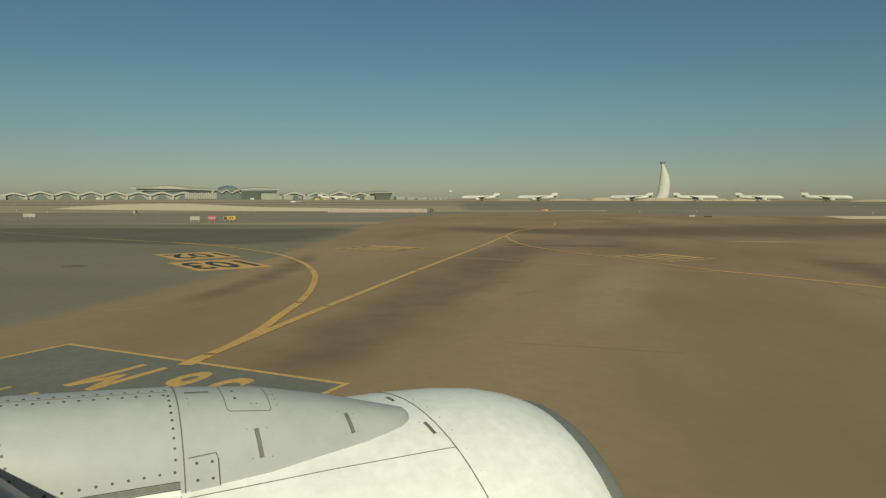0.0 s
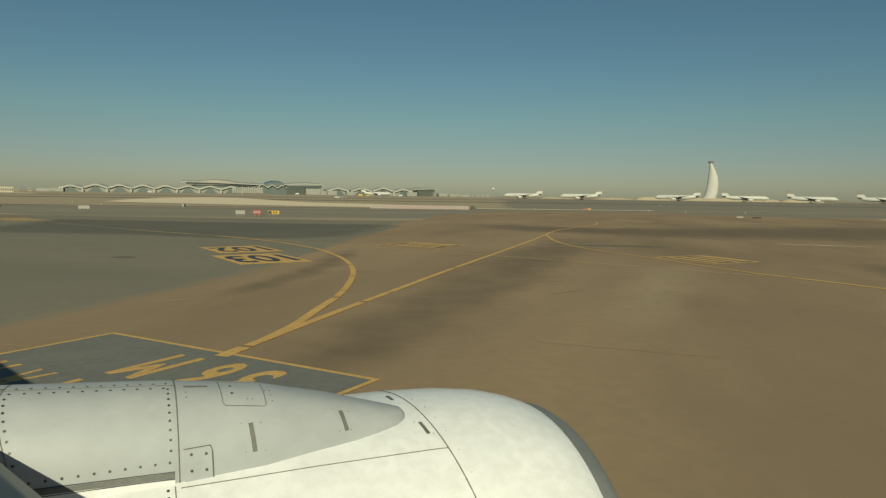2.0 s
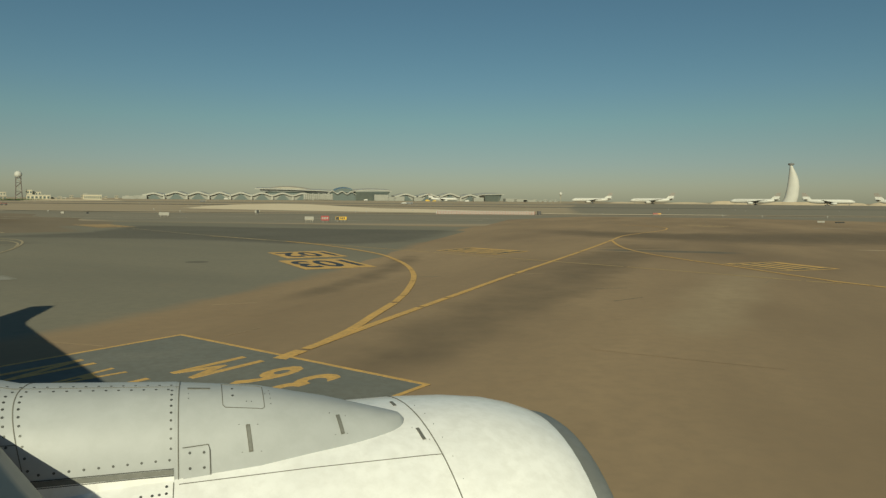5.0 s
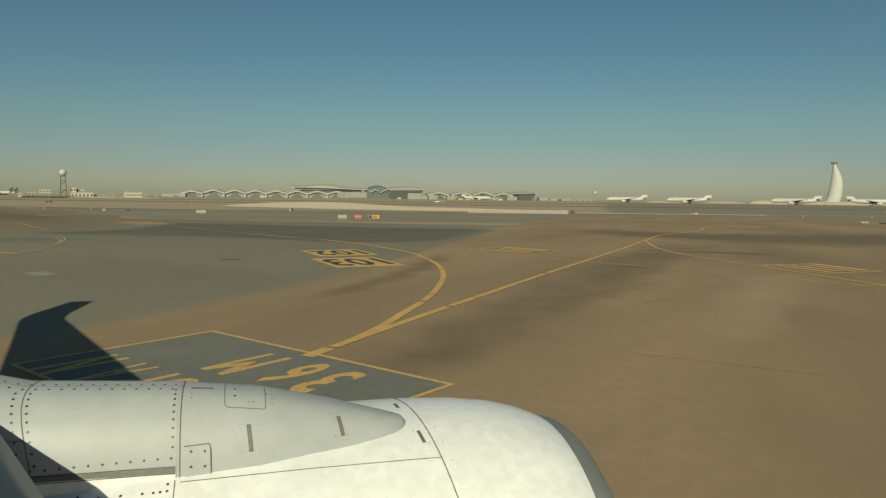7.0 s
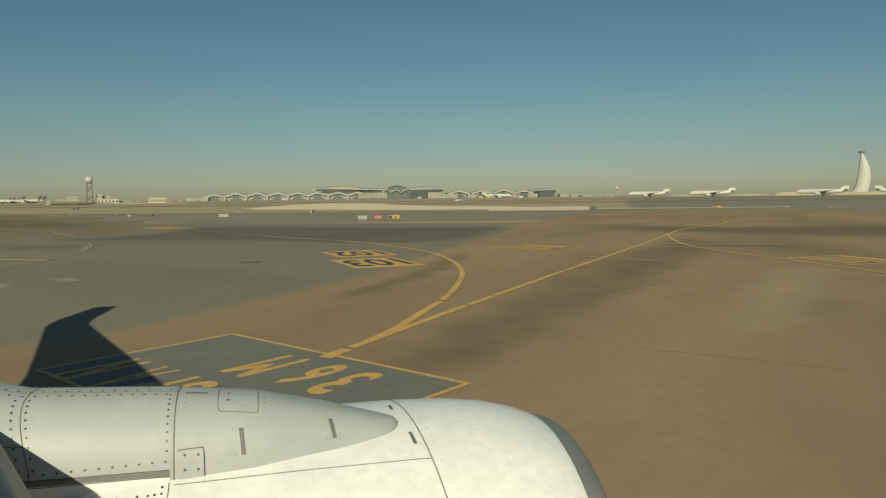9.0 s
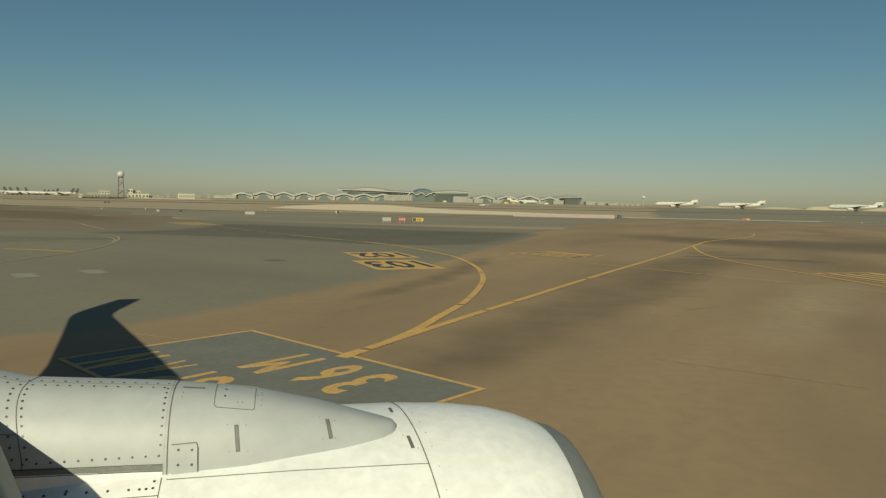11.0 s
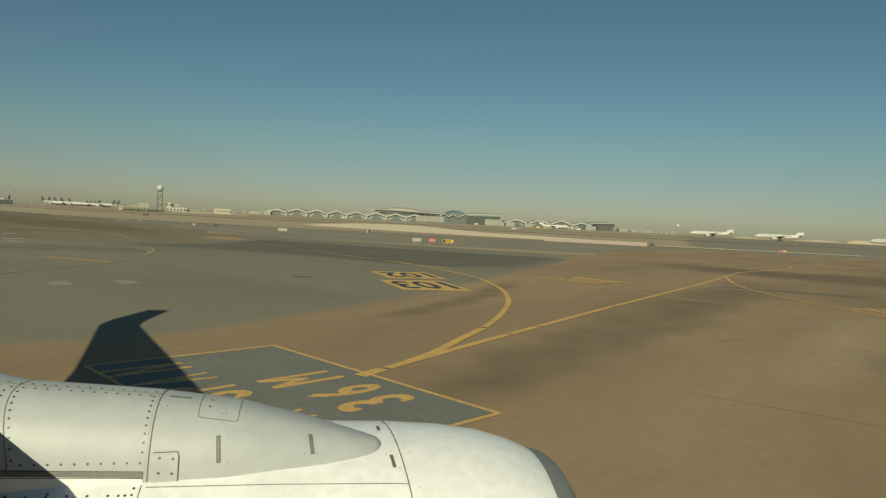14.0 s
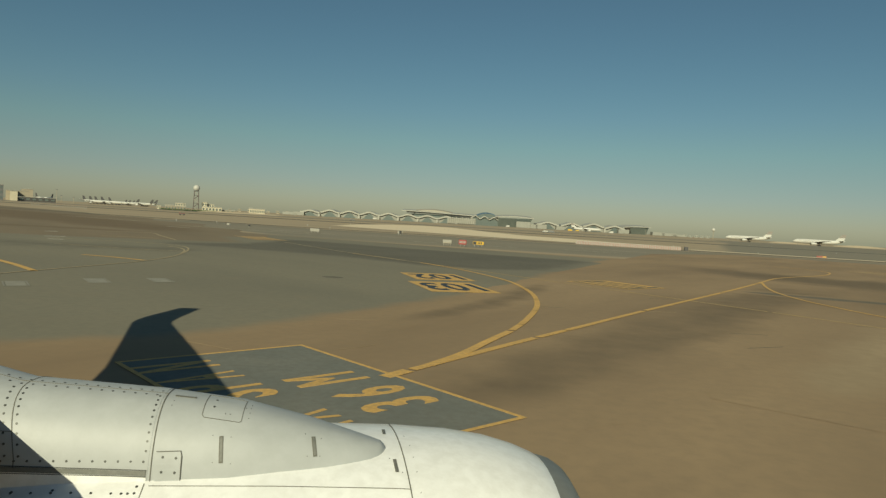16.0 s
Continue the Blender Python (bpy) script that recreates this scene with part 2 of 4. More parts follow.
# ---- ground ----
def feathered(over, under):
    """A ground material whose colour passes over into its neighbour's towards the rim of the sheet."""
    m = bpy.data.materials.new(over + "_worn_rim")
    m.use_nodes = True
    t = m.node_tree
    b = t.nodes["Principled BSDF"]
    b.inputs["Roughness"].default_value = 0.9
    b.inputs["Specular IOR Level"].default_value = 0.15
    rim = t.nodes.new("ShaderNodeAttribute")
    rim.attribute_name = "cover"
    co = t.nodes.new("ShaderNodeTexCoord")
    n = t.nodes.new("ShaderNodeTexNoise")
    n.inputs["Scale"].default_value = 0.5
    n.inputs["Detail"].default_value = 7
    t.links.new(co.outputs["Object"], n.inputs[0])
    mul = t.nodes.new("ShaderNodeMath")
    mul.operation = "MULTIPLY_ADD"
    mul.inputs[1].default_value = 0.8
    mul.inputs[2].default_value = -0.4
    t.links.new(n.outputs[0], mul.inputs[0])
    add = t.nodes.new("ShaderNodeMath")
    add.operation = "ADD"
    t.links.new(mul.outputs[0], add.inputs[0])
    t.links.new(rim.outputs["Fac"], add.inputs[1])
    ramp = t.nodes.new("ShaderNodeMapRange")
    ramp.interpolation_type = "SMOOTHSTEP"
    ramp.inputs[1].default_value, ramp.inputs[2].default_value = 0.0, 1.0
    t.links.new(add.outputs[0], ramp.inputs[0])
    mix = t.nodes.new("ShaderNodeMix")
    mix.data_type = "RGBA"
    t.links.new(ramp.outputs[0], mix.inputs[0])
    t.links.new(colours(t, **SPEC[under])[0], mix.inputs[6])
    t.links.new(colours(t, **SPEC[over])[0], mix.inputs[7])
    t.links.new(mix.outputs[2], b.inputs["Base Color"])
    return m


def sheet(name, outline, z, material, label, category="ground", kind="structure", soft=0.0, under="brown_asphalt"):
    bm = bmesh.new()
    f = bm.faces.new([bm.verts.new((x, y, z)) for x, y in outline])
    bm.normal_update()
    if f.normal.z < 0:
        f.normal_flip()
    lay = bm.verts.layers.float.new("cover")
    if soft:
        bmesh.ops.inset_individual(bm, faces=[f], thickness=soft, use_even_offset=True)
        for v in bm.verts:
            v[lay] = 0.0 if v.is_boundary else 1.0
        material = feathered(material.name, under)
    bmesh.ops.triangulate(bm, faces=bm.faces[:])
    return tagged(link_bm(name, bm, material), label, category, "", kind)


def strip(name, pts, z, width, material, label, parent=None, dashed=0.0):
    """A painted line with a little thickness, broken by narrow joints."""
    line = spline(pts, 30)
    bm = bmesh.new()
    run = 0.0
    prev = None
    for i, p in enumerate(line):
        d = (line[min(i + 1, len(line) - 1)] - line[max(i - 1, 0)]).normalized()
        side = Vector((-d.y, d.x, 0)) * width / 2
        wob = 1 + 0.04 * math.sin(i * 1.7)
        cur = [bm.verts.new((*(p + s * side * wob).xy, h)) for s, h in ((-1, z - 0.004), (-1, z), (1, z), (1, z - 0.004))]
        if prev and not (dashed and i % 41 == 20):
            for k in range(3):
                bm.faces.new((prev[k], prev[k + 1], cur[k + 1], cur[k]))
        prev = cur
    ob = link_bm(name, bm, material)
    return tagged(ob, label, "road marking", "yellow taxi lines", "structure")


sheet("ground", [(-4700, -1500), (4700, -1500), (4700, 4700), (-4700, 4700)], 0.0, M_SAND, "flat dusty sand plain of the airfield")
sheet("taxiway", [(-300, -80), (330, -80), (330, 84), (170, 108), (95, 126), (78, 150), (44, 158), (22, 128), (13, 96), (-40, 98), (-300, 190)], 0.004, M_BROWN, "brownish worn asphalt of the taxiway", "road")
sheet("grey_apron", [(-300, -30), (-60, 2), (-22, 12.5), (-12.5, 15.0), (-9.6, 17.0), (-8.0, 19.2), (-7.0, 22.0), (-6.1, 24.4), (-4.9, 27.2), (-3.6, 30.8), (-2.3, 34.6), (-0.8, 39.0), (0.6, 45.5), (3.6, 61.6), (7.8, 80), (11.9, 92.8), (-40, 106), (-300, 196)], 0.0048, M_GREY, "greenish grey older asphalt beside the taxiway", "road", soft=1.5)
sheet("dark_lane", [(-35.0, 93), (-27, 91.5), (-13.4, 87), (-2.7, 84.6), (6.3, 83), (8.4, 79), (5.2, 67), (2.6, 58), (-3.0, 54), (-9.0, 54), (-15.0, 58), (-21.0, 60.0), (-29.0, 61.5), (-37.5, 62.0), (-37.0, 66.0), (-33.0, 72.0), (-33.5, 82.0)], 0.0056, M_DARK, "dark freshly laid asphalt lane crossing the apron", "road", soft=3.0, under="grey_asphalt")
sheet("brown_lane", [(-330, 20), (-62, 58), (-46, 63.5), (-37, 69.6), (-31, 73.2), (-40, 88), (-60, 112), (-92, 150), (-150, 212), (-330, 330)], 0.0064, M_LANE, "brown dusty asphalt lane beyond the apron", "road", soft=2.6, under="grey_asphalt")


def smear(pts, widths, z, material, label, under="brown_asphalt", most=0.85):
    """A long stain that follows a line and fades out to its sides and ends."""
    line = spline(pts, 10)
    bm = bmesh.new()
    lay = bm.verts.layers.float.new("cover")
    prev = None
    for i, p in enumerate(line):
        d = (line[min(i + 1, len(line) - 1)] - line[max(i - 1, 0)]).normalized()
        t = i / (len(line) - 1)
        w = interp(t, [k / (len(widths) - 1) for k in range(len(widths))], widths) * (1 + 0.10 * math.sin(i * 0.9))
        end = smoothstep(min(t, 1 - t) * 4)
        cur = []
        for k in range(9):
            o = k / 4 - 1
            v = bm.verts.new((p.x - d.y * w * o * 1.5, p.y + d.x * w * o * 1.5, z))
            v[lay] = (1.5 * most * smoothstep(1 - abs(o)) * end - 0.25) if abs(o) < 1 else -0.5
            cur.append(v)
        if prev:
            for k in range(8):
                bm.faces.new((prev[k], prev[k + 1], cur[k + 1], cur[k]))
        prev = cur
    tagged(link_bm("stain", bm, feathered(material.name, under)), label, "stain", "", "structure")


smear([(-60, 44), (-44, 50), (-33, 54), (-24, 57)], [9, 8, 6, 3], 0.0060, M_DARK, "dark greenish stain on the grey apron", under="grey_asphalt", most=0.55)
smear([(-4.6, 8.0), (-1.6, 13.0), (0.9, 17.6), (3.8, 23.0), (8.4, 31.5), (14.4, 43.4), (20.6, 55.4), (26, 68)], [1.9, 2.2, 2.6, 3.2, 3.9, 4.6], 0.0072, M_STAIN, "long dark rubber stain beside the taxiway line", most=0.64)
smear([(-5.6, 21.5), (-3.0, 27.0), (-1.0, 33), (0.4, 40), (2.6, 50)], [0.8, 1.2, 1.4, 1.2], 0.0076, M_STAIN, "dark rubber stain along the curved line", most=0.6)
smear([(15, 92), (26, 72), (42, 66), (70, 68), (140, 76)], [3, 9, 16, 17, 15], 0.0080, M_STAIN, "broad dark rubber stain across the taxiway", most=0.9)
smear([(14, 50), (17.5, 49), (22, 47.5), (27, 46)], [0.8, 1.4, 0.9], 0.0086, M_DARK, "dark oily patch on the taxiway", most=0.8)
smear([(6.5, 15), (10, 21), (15, 29), (21, 38)], [1.4, 2.0, 2.4], 0.0094, M_TAN, "long sun-bleached track on the taxiway", most=0.7)
smear([(19, 9), (25, 22), (33, 38)], [1.6, 2.4, 2.8], 0.0090, M_STAIN, "dark rubber stain on the taxiway", most=0.7)
smear([(-320, 236), (-170, 172), (-104, 134), (-66, 106), (-42, 86)], [26, 24, 14, 6], 0.0088, M_STAIN, "dark stain on the brown lane", under="dusty_dark_brown_asphalt", most=0.95)
smear([(-170, 74), (-96, 76), (-64, 84), (-48, 88)], [5, 5, 3], 0.0092, M_STAIN, "dark stain on the brown lane", under="dusty_dark_brown_asphalt", most=0.7)
smear([(34.5, 50.8), (37.5, 49.4), (40.5, 47.8), (43.5, 46.2)], [0.35, 0.6, 0.5], 0.0098, M_PALE, "pale dusty patch on the taxiway", most=0.55)
sheet("shoulder", [(-112, 168), (-62, 124), (-40, 102), (10, 100), (60, 112), (160, 96), (400, 60), (400, 168), (60, 168), (-60, 172), (-96, 184)], 0.002, M_SHOULDER, "dusty grey shoulder strip of the runway", "road", soft=4.0, under="dusty_sand")
sheet("far_apron", [(48, 184), (420, 182), (1500, 330), (1500, 960), (420, 985), (232, 940), (150, 560), (84, 330)], 0.024, M_SHOULDER, "wide grey asphalt apron before the far stands", "road", soft=6.0, under="dusty_sand")
sheet("runway_edge", [(-500, 286), (-70, 176), (60, 171), (420, 171), (420, 176), (60, 176), (-70, 182), (-500, 300)], 0.03, M_DARK, "thin dark asphalt edge strip", "road")
sheet("runway", [(-900, 470), (-80, 375), (400, 330), (1200, 300), (1200, 322), (400, 358), (-80, 408), (-900, 520)], 0.03, M_DARK, "distant dark runway", "road")
sheet("far_taxiway", [(-1200, 640), (0, 560), (1500, 520), (1500, 640), (0, 680), (-1200, 800)], 0.03, M_SHOULDER, "distant grey taxiway", "road")
sheet("sand_field", [(-75.0, 242.0), (-49.5, 222.0), (-25.4, 206.0), (-4.6, 195.0), (11.3, 189.0), (37.4, 179.0), (44.3, 208.0), (28.1, 239.0), (13.6, 266.0), (-1.9, 279.0), (-19.1, 335.0), (-54.1, 470.0), (-83.0, 506.0), (-94.0, 423.0), (-88.0, 321.0)], 0.04, M_PALE, "pale bare sand field beyond the shoulder", "ground", soft=5, under="dusty_sand")
sheet("sand_strip", [(40, 183), (92, 178), (95, 186), (42, 192)], 0.04, M_PALE, "narrow pale sand strip", "ground", soft=2, under="dusty_sand")
sheet("sand_patch", [(96, 100), (165, 84), (190, 98), (108, 119)], 0.04, M_PALE, "pale sand patch beside the taxiway", "ground", soft=2, under="dusty_sand")

YL = "worn yellow taxiway line on asphalt"
strip("taxi_line", [(-8.2, 3.6), (-5.95, 8.4), (-5.55, 9.25)], 0.024, 0.42, M_YELLOW, YL)
strip("taxi_line", [(-5.45, 9.45), (-5.1, 10.2)], 0.024, 0.42, M_YELLOW, YL)
strip("taxi_line", [(-2.75, 15.35), (-2.35, 16.2)], 0.024, 0.34, M_YELLOW, YL)
strip("taxi_line", [(-2.28, 16.35), (-1.4, 18.2), (-0.35, 20.4), (0.72, 22.6)], 0.024, 0.27, M_YELLOW, YL)
strip("taxi_line", [(0.82, 22.8), (2.55, 26.3), (5.8, 32.9), (11.3, 43.7), (16.0, 53.1), (20.3, 62.0)], 0.024, 0.25, M_YELLOW, YL, dashed=1)
strip("taxi_line", [(20.3, 62.0), (23.9, 69.4), (27.6, 74.8), (32.0, 80.6), (35.4, 86.0), (38.0, 92.6), (37.6, 98.5), (34.5, 101.5)], 0.024, 0.24, M_YELLOW, YL)
strip("taxi_line", [(-1.95, 17.0), (-1.3, 18.9), (-0.75, 21.2), (-0.14, 23.6)], 0.028, 0.29, M_YELLOW, "curved worn yellow taxiway line on asphalt")
strip("taxi_line", [(-0.08, 23.85), (0.34, 26.4), (0.72, 30.0), (0.84, 33.2), (0.6, 37.4), (-0.1, 41.5), (-1.05, 45.1), (-2.8, 49.0), (-4.8, 52.6), (-6.9, 55.6), (-9.1, 58.3)], 0.028, 0.26, M_YELLOW, "curved worn yellow taxiway line on asphalt", dashed=1)
strip("taxi_line", [(-9.1, 58.3), (-13.4, 62.8), (-19.1, 68.6), (-25.5, 76.0), (-30.5, 82.0)], 0.024, 0.15, M_PALELINE, "bleached thin taxiway line on asphalt")
strip("taxi_line", [(-17.5, 66.4), (-7.0, 56.4), (2.4, 46.8), (10.5, 38.9), (15.6, 33.6), (20.0, 28.9)], 0.020, 0.16, M_FADED, "bleached straight line across the taxiway", dashed=1)
strip("taxi_line", [(20.2, 30.0), (21.3, 27.2), (22.4, 24.0), (23.2, 21.2), (24.2, 17.2), (26.2, 9.0)], 0.020, 0.29, M_YELLOW, YL, dashed=1)
strip("taxi_line", [(20.3, 62.0), (18.7, 55.8), (17.7, 50.4), (17.6, 45.5), (18.2, 40.9), (19.0, 37.4), (19.5, 34.0), (20.2, 30.0)], 0.028, 0.22, M_YELLOW, YL)
LOOP = "bleached cream loop line on grey apron"
strip("taxi_line", [(-24.7, 28.0), (-24.6, 36.4), (-24.7, 41.4), (-25.6, 46.4), (-27.4, 51.6), (-29.6, 56.4), (-31.8, 59.6), (-34.4, 61.2), (-38, 61.4), (-46, 60)], 0.024, 0.16, M_PALELINE, LOOP)
strip("taxi_line", [(-27.0, 50.4), (-28.9, 54.4), (-30.9, 57.2), (-32.6, 58.4)], 0.024, 0.16, M_PALELINE, LOOP)
strip("taxi_line", [(-39.5, 52.4), (-32.2, 52.0), (-28.2, 53.2)], 0.024, 0.16, M_PALELINE, "bleached cream line on grey apron")
strip("taxi_line", [(-30.25, 43.1), (-27.5, 42.7), (-24.9, 41.9)], 0.024, 0.30, M_YELLOW, "short yellow stroke on grey apron")
strip("taxi_line", [(-30.8, 36.0), (-27.6, 33.8), (-24.5, 31.4)], 0.024, 0.36, M_YELLOW, "short yellow stroke on grey apron")
strip("taxi_line", [(-53.7, 80.4), (-50.0, 84.2), (-45.2, 78.5), (-38.6, 70.4)], 0.024, 0.24, M_PALELINE, "bleached cream corner line")
strip("taxi_line", [(-46.6, 69.0), (-43.5, 70.9), (-41.2, 71.4)], 0.024, 0.24, M_PALELINE, "bleached cream line on brown lane")
for x0, y0, x1, y1 in ((-55.8, 72.2, -54.4, 72.5), (-48, 62.1, -46.5, 63.2), (-44.4, 58.0, -43.2, 58.5)):
    strip("painted_stroke", [(x0, y0), (x1, y1)], 0.018, 0.5, M_STROKE, "short white painted stroke on asphalt")
for x0, y0, x1, y1, w in ((-20, 116, -2, 116.5, 0.5), (-70, 128, -40, 121, 0.4), (6, 121, 16, 121, 0.5), (-34, 137, -24, 135, 0.5), (60, 93, 65, 92, 0.5), (-66, 116.5, -60.5, 115, 0.6), (-112, 150, -88, 143, 0.5), (-18, 128, -9, 127, 0.5), (-53, 133, -38, 129, 0.4), (10, 136, 22, 134, 0.6)):
    strip("pale_streak", [(x0, y0), (x1, y1)], 0.018, w, M_WHITELINE, "pale dusty streak on asphalt")


def ground_text(name, words, centre, height, width, z, material, parent, label="", bold=0.0):
    """Painted characters, mesh made from the built-in font and fitted to a size."""
    cu = bpy.data.curves.new(name, "FONT")
    cu.body = words
    cu.resolution_u = 3
    cu.extrude = 0.0015
    cu.offset = bold
    tmp = new("text_source", cu)
    bpy.context.view_layer.update()
    me = bpy.data.meshes.new_from_object(tmp.evaluated_get(bpy.context.evaluated_depsgraph_get()))
    bpy.data.objects.remove(tmp)
    xs = [v.co.x for v in me.vertices]
    ys = [v.co.y for v in me.vertices]
    cx, cy, sx, sy = (min(xs) + max(xs)) / 2, (min(ys) + max(ys)) / 2, width / (max(xs) - min(xs)), height / (max(ys) - min(ys))
    for v in me.vertices:
        v.co = ((v.co.x - cx) * sx + centre[0], (v.co.y - cy) * sy + centre[1], z + v.co.z)
    me.materials.clear()
    me.materials.append(material)
    ob = new(name, me)
    ob.parent = parent
    if label:
        ob["label"] = label
    return ob


def frame_lines(bm, w, h, t, z):
    for x0, x1, y0, y1 in ((-w / 2, w / 2, -h / 2, -h / 2 + t), (-w / 2, w / 2, h / 2 - t, h / 2), (-w / 2, -w / 2 + t, -h / 2 + t, h / 2 - t), (w / 2 - t, w / 2, -h / 2 + t, h / 2 - t)):
        add_box(bm, x0, x1, y0, y1, z - 0.004, z)
    return bm


# wide notice painted black with a yellow border; its reader stands beyond it
SW, SH = 8.2, 4.95
span = empty("span_marking", pose(-4.18, 13.77, 0, 0, 0, 140.5), "black painted notice with yellow border and letters on taxiway", "road marking", "", "structure")
part("black_field", box(-SW / 2, SW / 2, -SH / 2, SH / 2, 0.016, 0.020), M_BLACK, span)
part("yellow_border", frame_lines(bmesh.new(), SW, SH, 0.11, 0.0235), M_YELLOW, span)
for char, a, b, wide in (("M", 0.932, 0.78, 0.070), ("A", 0.836, 0.78, 0.068), ("X", 0.730, 0.78, 0.066), ("S", 0.494, 0.80, 0.066), ("P", 0.395, 0.80, 0.060), ("A", 0.285, 0.795, 0.068), ("N", 0.132, 0.795, 0.066), ("3", 0.750, 0.30, 0.062), ("6", 0.628, 0.295, 0.064), ("M", 0.457, 0.325, 0.080)):
    for shift, lift in ((-0.03, 0.0), (0.03, 0.0006)) if char in "MN" else ((0.0, 0.0),):
        ground_text("letter", char, (SW * (0.5 - a) + shift, SH * (b - 0.5)), SH * 0.37, SW * wide * 1.12, 0.0225 + lift, M_YELLOW, span, bold=0.0 if char in "MN" else 0.012 if char in "AX" else 0.02)

for words, cx, cy, h in (("103", -3.95, 38.35, 5.5), ("102", -5.75, 44.7, 4.9)):
    spot = empty("stand_marking", pose(cx, cy, 0, 0, 0, 180 + 24), "yellow painted stand number with black figures on grey apron", "road marking", "stand numbers", "structure")
    part("yellow_field", box(-1.95, 1.95, -h / 2, h / 2, 0.016, 0.020), M_YELLOW, spot)
    ground_text("figures", words, (0, 0), h * 0.72, 3.3, 0.0225, M_SIGNK, spot, "black painted figures", bold=0.022)

# worn lettered boxes further off, whose words cannot be read
for cx, cy, rot, w, h, m in ((6.3, 48.1, -43, 5.2, 4.3, M_YELLOW), (21.9, 37.0, -73, 4.4, 4.0, M_YELLOW), (-36.7, 89, -51, 11, 4.2, M_WORNY), (47.5, 99, 40, 6, 6, M_FADED)):
    spot = empty("stand_marking", pose(cx, cy, 0, 0, 0, rot), "worn dark painted box with yellow bars on taxiway", "road marking", "worn boxes", "structure")
    part("dark_field", box(-w / 2, w / 2, -h / 2, h / 2, 0.016, 0.020), M_BROWN if m in (M_FADED, M_WORNY) else M_DARK, spot)
    part("yellow_border", frame_lines(bmesh.new(), w, h, 0.12 if m in (M_FADED, M_WORNY) else 0.2, 0.0235), m, spot)
    for k in range(4):
        y = -h / 2 + h * (k + 0.72) / 4.5
        part("yellow_bar", box(-w * (0.42 - 0.03 * (k % 3)), w * (0.40 - 0.05 * (k % 2)), y, y + h * (0.11 if m is M_WORNY else 0.05 if m is M_FADED else 0.115), 0.0205, 0.0235), m, spot)

cover = tagged(link_bm("manhole_cover", loft([[(-11.25 + 0.62 * r * math.cos(a), 39.3 + 0.5 * r * math.sin(a), z) for a in [k * math.tau / 20 for k in range(20)]] for r, z in ((1.05, 0.004), (1.0, 0.012))]), M_DARK), "dark round metal manhole cover in apron", "manhole cover", "", "structure")
for x, y, turn in ((-19.6, 29.3, -47), (-17.6, 31.3, -47), (-21.3, 26.3, -47)):
    b = empty("drain_cover", pose(x, y, 0, 0, 0, turn), "pale concrete framed drain grating in apron", "drain cover", "drain covers", "structure")
    part("frame", frame_lines(bmesh.new(), 1.95, 0.95, 0.07, 0.022), M_PLATE, b, "worn pale frame")
    for k in range(9):
        part("bar", box(-0.87 + 0.195 * k, -0.72 + 0.195 * k, -0.375, 0.375, 0.0116, 0.0175), M_PLATE, b)

rnd = random.Random(3)
for x0, y0, x1, y1 in ((-4.6, 18.1, -3.9, 19.2), (-9.2, 17.6, -7.2, 16.9), (-6.3, 23.4, -4.9, 23.9), (6.0, 33.0, 7.4, 33.4)):
    strip("scratch", [(x0, y0), ((x0 + x1) / 2 + 0.06, (y0 + y1) / 2), (x1, y1)], 0.0135, 0.03, M_TAN, "thin pale scratch in the asphalt")
for k in range(9):
    x, y, a = rnd.uniform(-6, 22), rnd.uniform(17, 44), rnd.uniform(-0.3, 1.0)
    n = rnd.uniform(0.9, 1.9)
    strip("scratch", [(x, y), (x + n * math.cos(a) * 0.5, y + n * math.sin(a) * 0.5), (x + n * math.cos(a), y + n * math.sin(a))], 0.0135, rnd.uniform(0.02, 0.04), rnd.choice((M_GREY, M_DARK, M_DARK)), "thin scratch in the asphalt")

# ---- the aircraft from whose cabin the view is taken: wing, pylon, engine ----
AX = 15.0
AIR = pose(0, 0, 0, 0, 0, AX)      # local x forward, y out along the wing, z up
D0, ZC = 3.25, 1.62                # engine axis


def nac_r(u):
    return interp(u, [-2.6, -1.6, -0.6, 0.2, 0.7, 1.0, 1.2, 1.35, 1.45, 1.52], [0.84, 0.93, 0.985, 1.0, 0.998, 0.982, 0.955, 0.915, 0.875, 0.835])


def nac(u, phi, off=0.0):
    """Point of the cowl; phi from the top, positive towards the cabin."""
    r = nac_r(u) + off
    return Vector((u, D0 - r * math.sin(phi), ZC + r * math.cos(phi)))


def pyl_w(u):
    return interp(u, [-2.4, -1.4, -0.9, -0.33, 0.0, 0.3, 0.45, 0.54, 0.59, 0.63, 0.652, 0.664, 0.67], [0.34, 0.305, 0.30, 0.295, 0.28, 0.238, 0.205, 0.175, 0.153, 0.122, 0.092, 0.06, 0.02])


def pyl_top(u):
    return interp(u, [-2.4, -1.6, -1.1, -0.93, -0.33, 0.0, 0.3, 0.5, 0.59, 0.645, 0.67], [3.12, 3.05, 2.92, 2.872, 2.83, 2.792, 2.722, 2.667, 2.643, 2.628, 2.598])


def pyl_c(u):
    """Pylon centre line, leaning towards the cabin at its nose."""
    return interp(u, [-0.4, 0.3, 0.69], [3.14, 3.122, 3.085])


def pyl(u, th, off=0.0):
    """Point of the pylon fairing; th from its top, positive towards the cabin."""
    base = 2.34
    c, s = math.cos(th), math.sin(th)
    c = math.copysign(abs(c) ** 0.8, c)
    s = math.copysign(abs(s) ** 0.8, s)
    return Vector((u, pyl_c(u) - (pyl_w(u) + off) * s, base + (pyl_top(u) + off - base) * c))


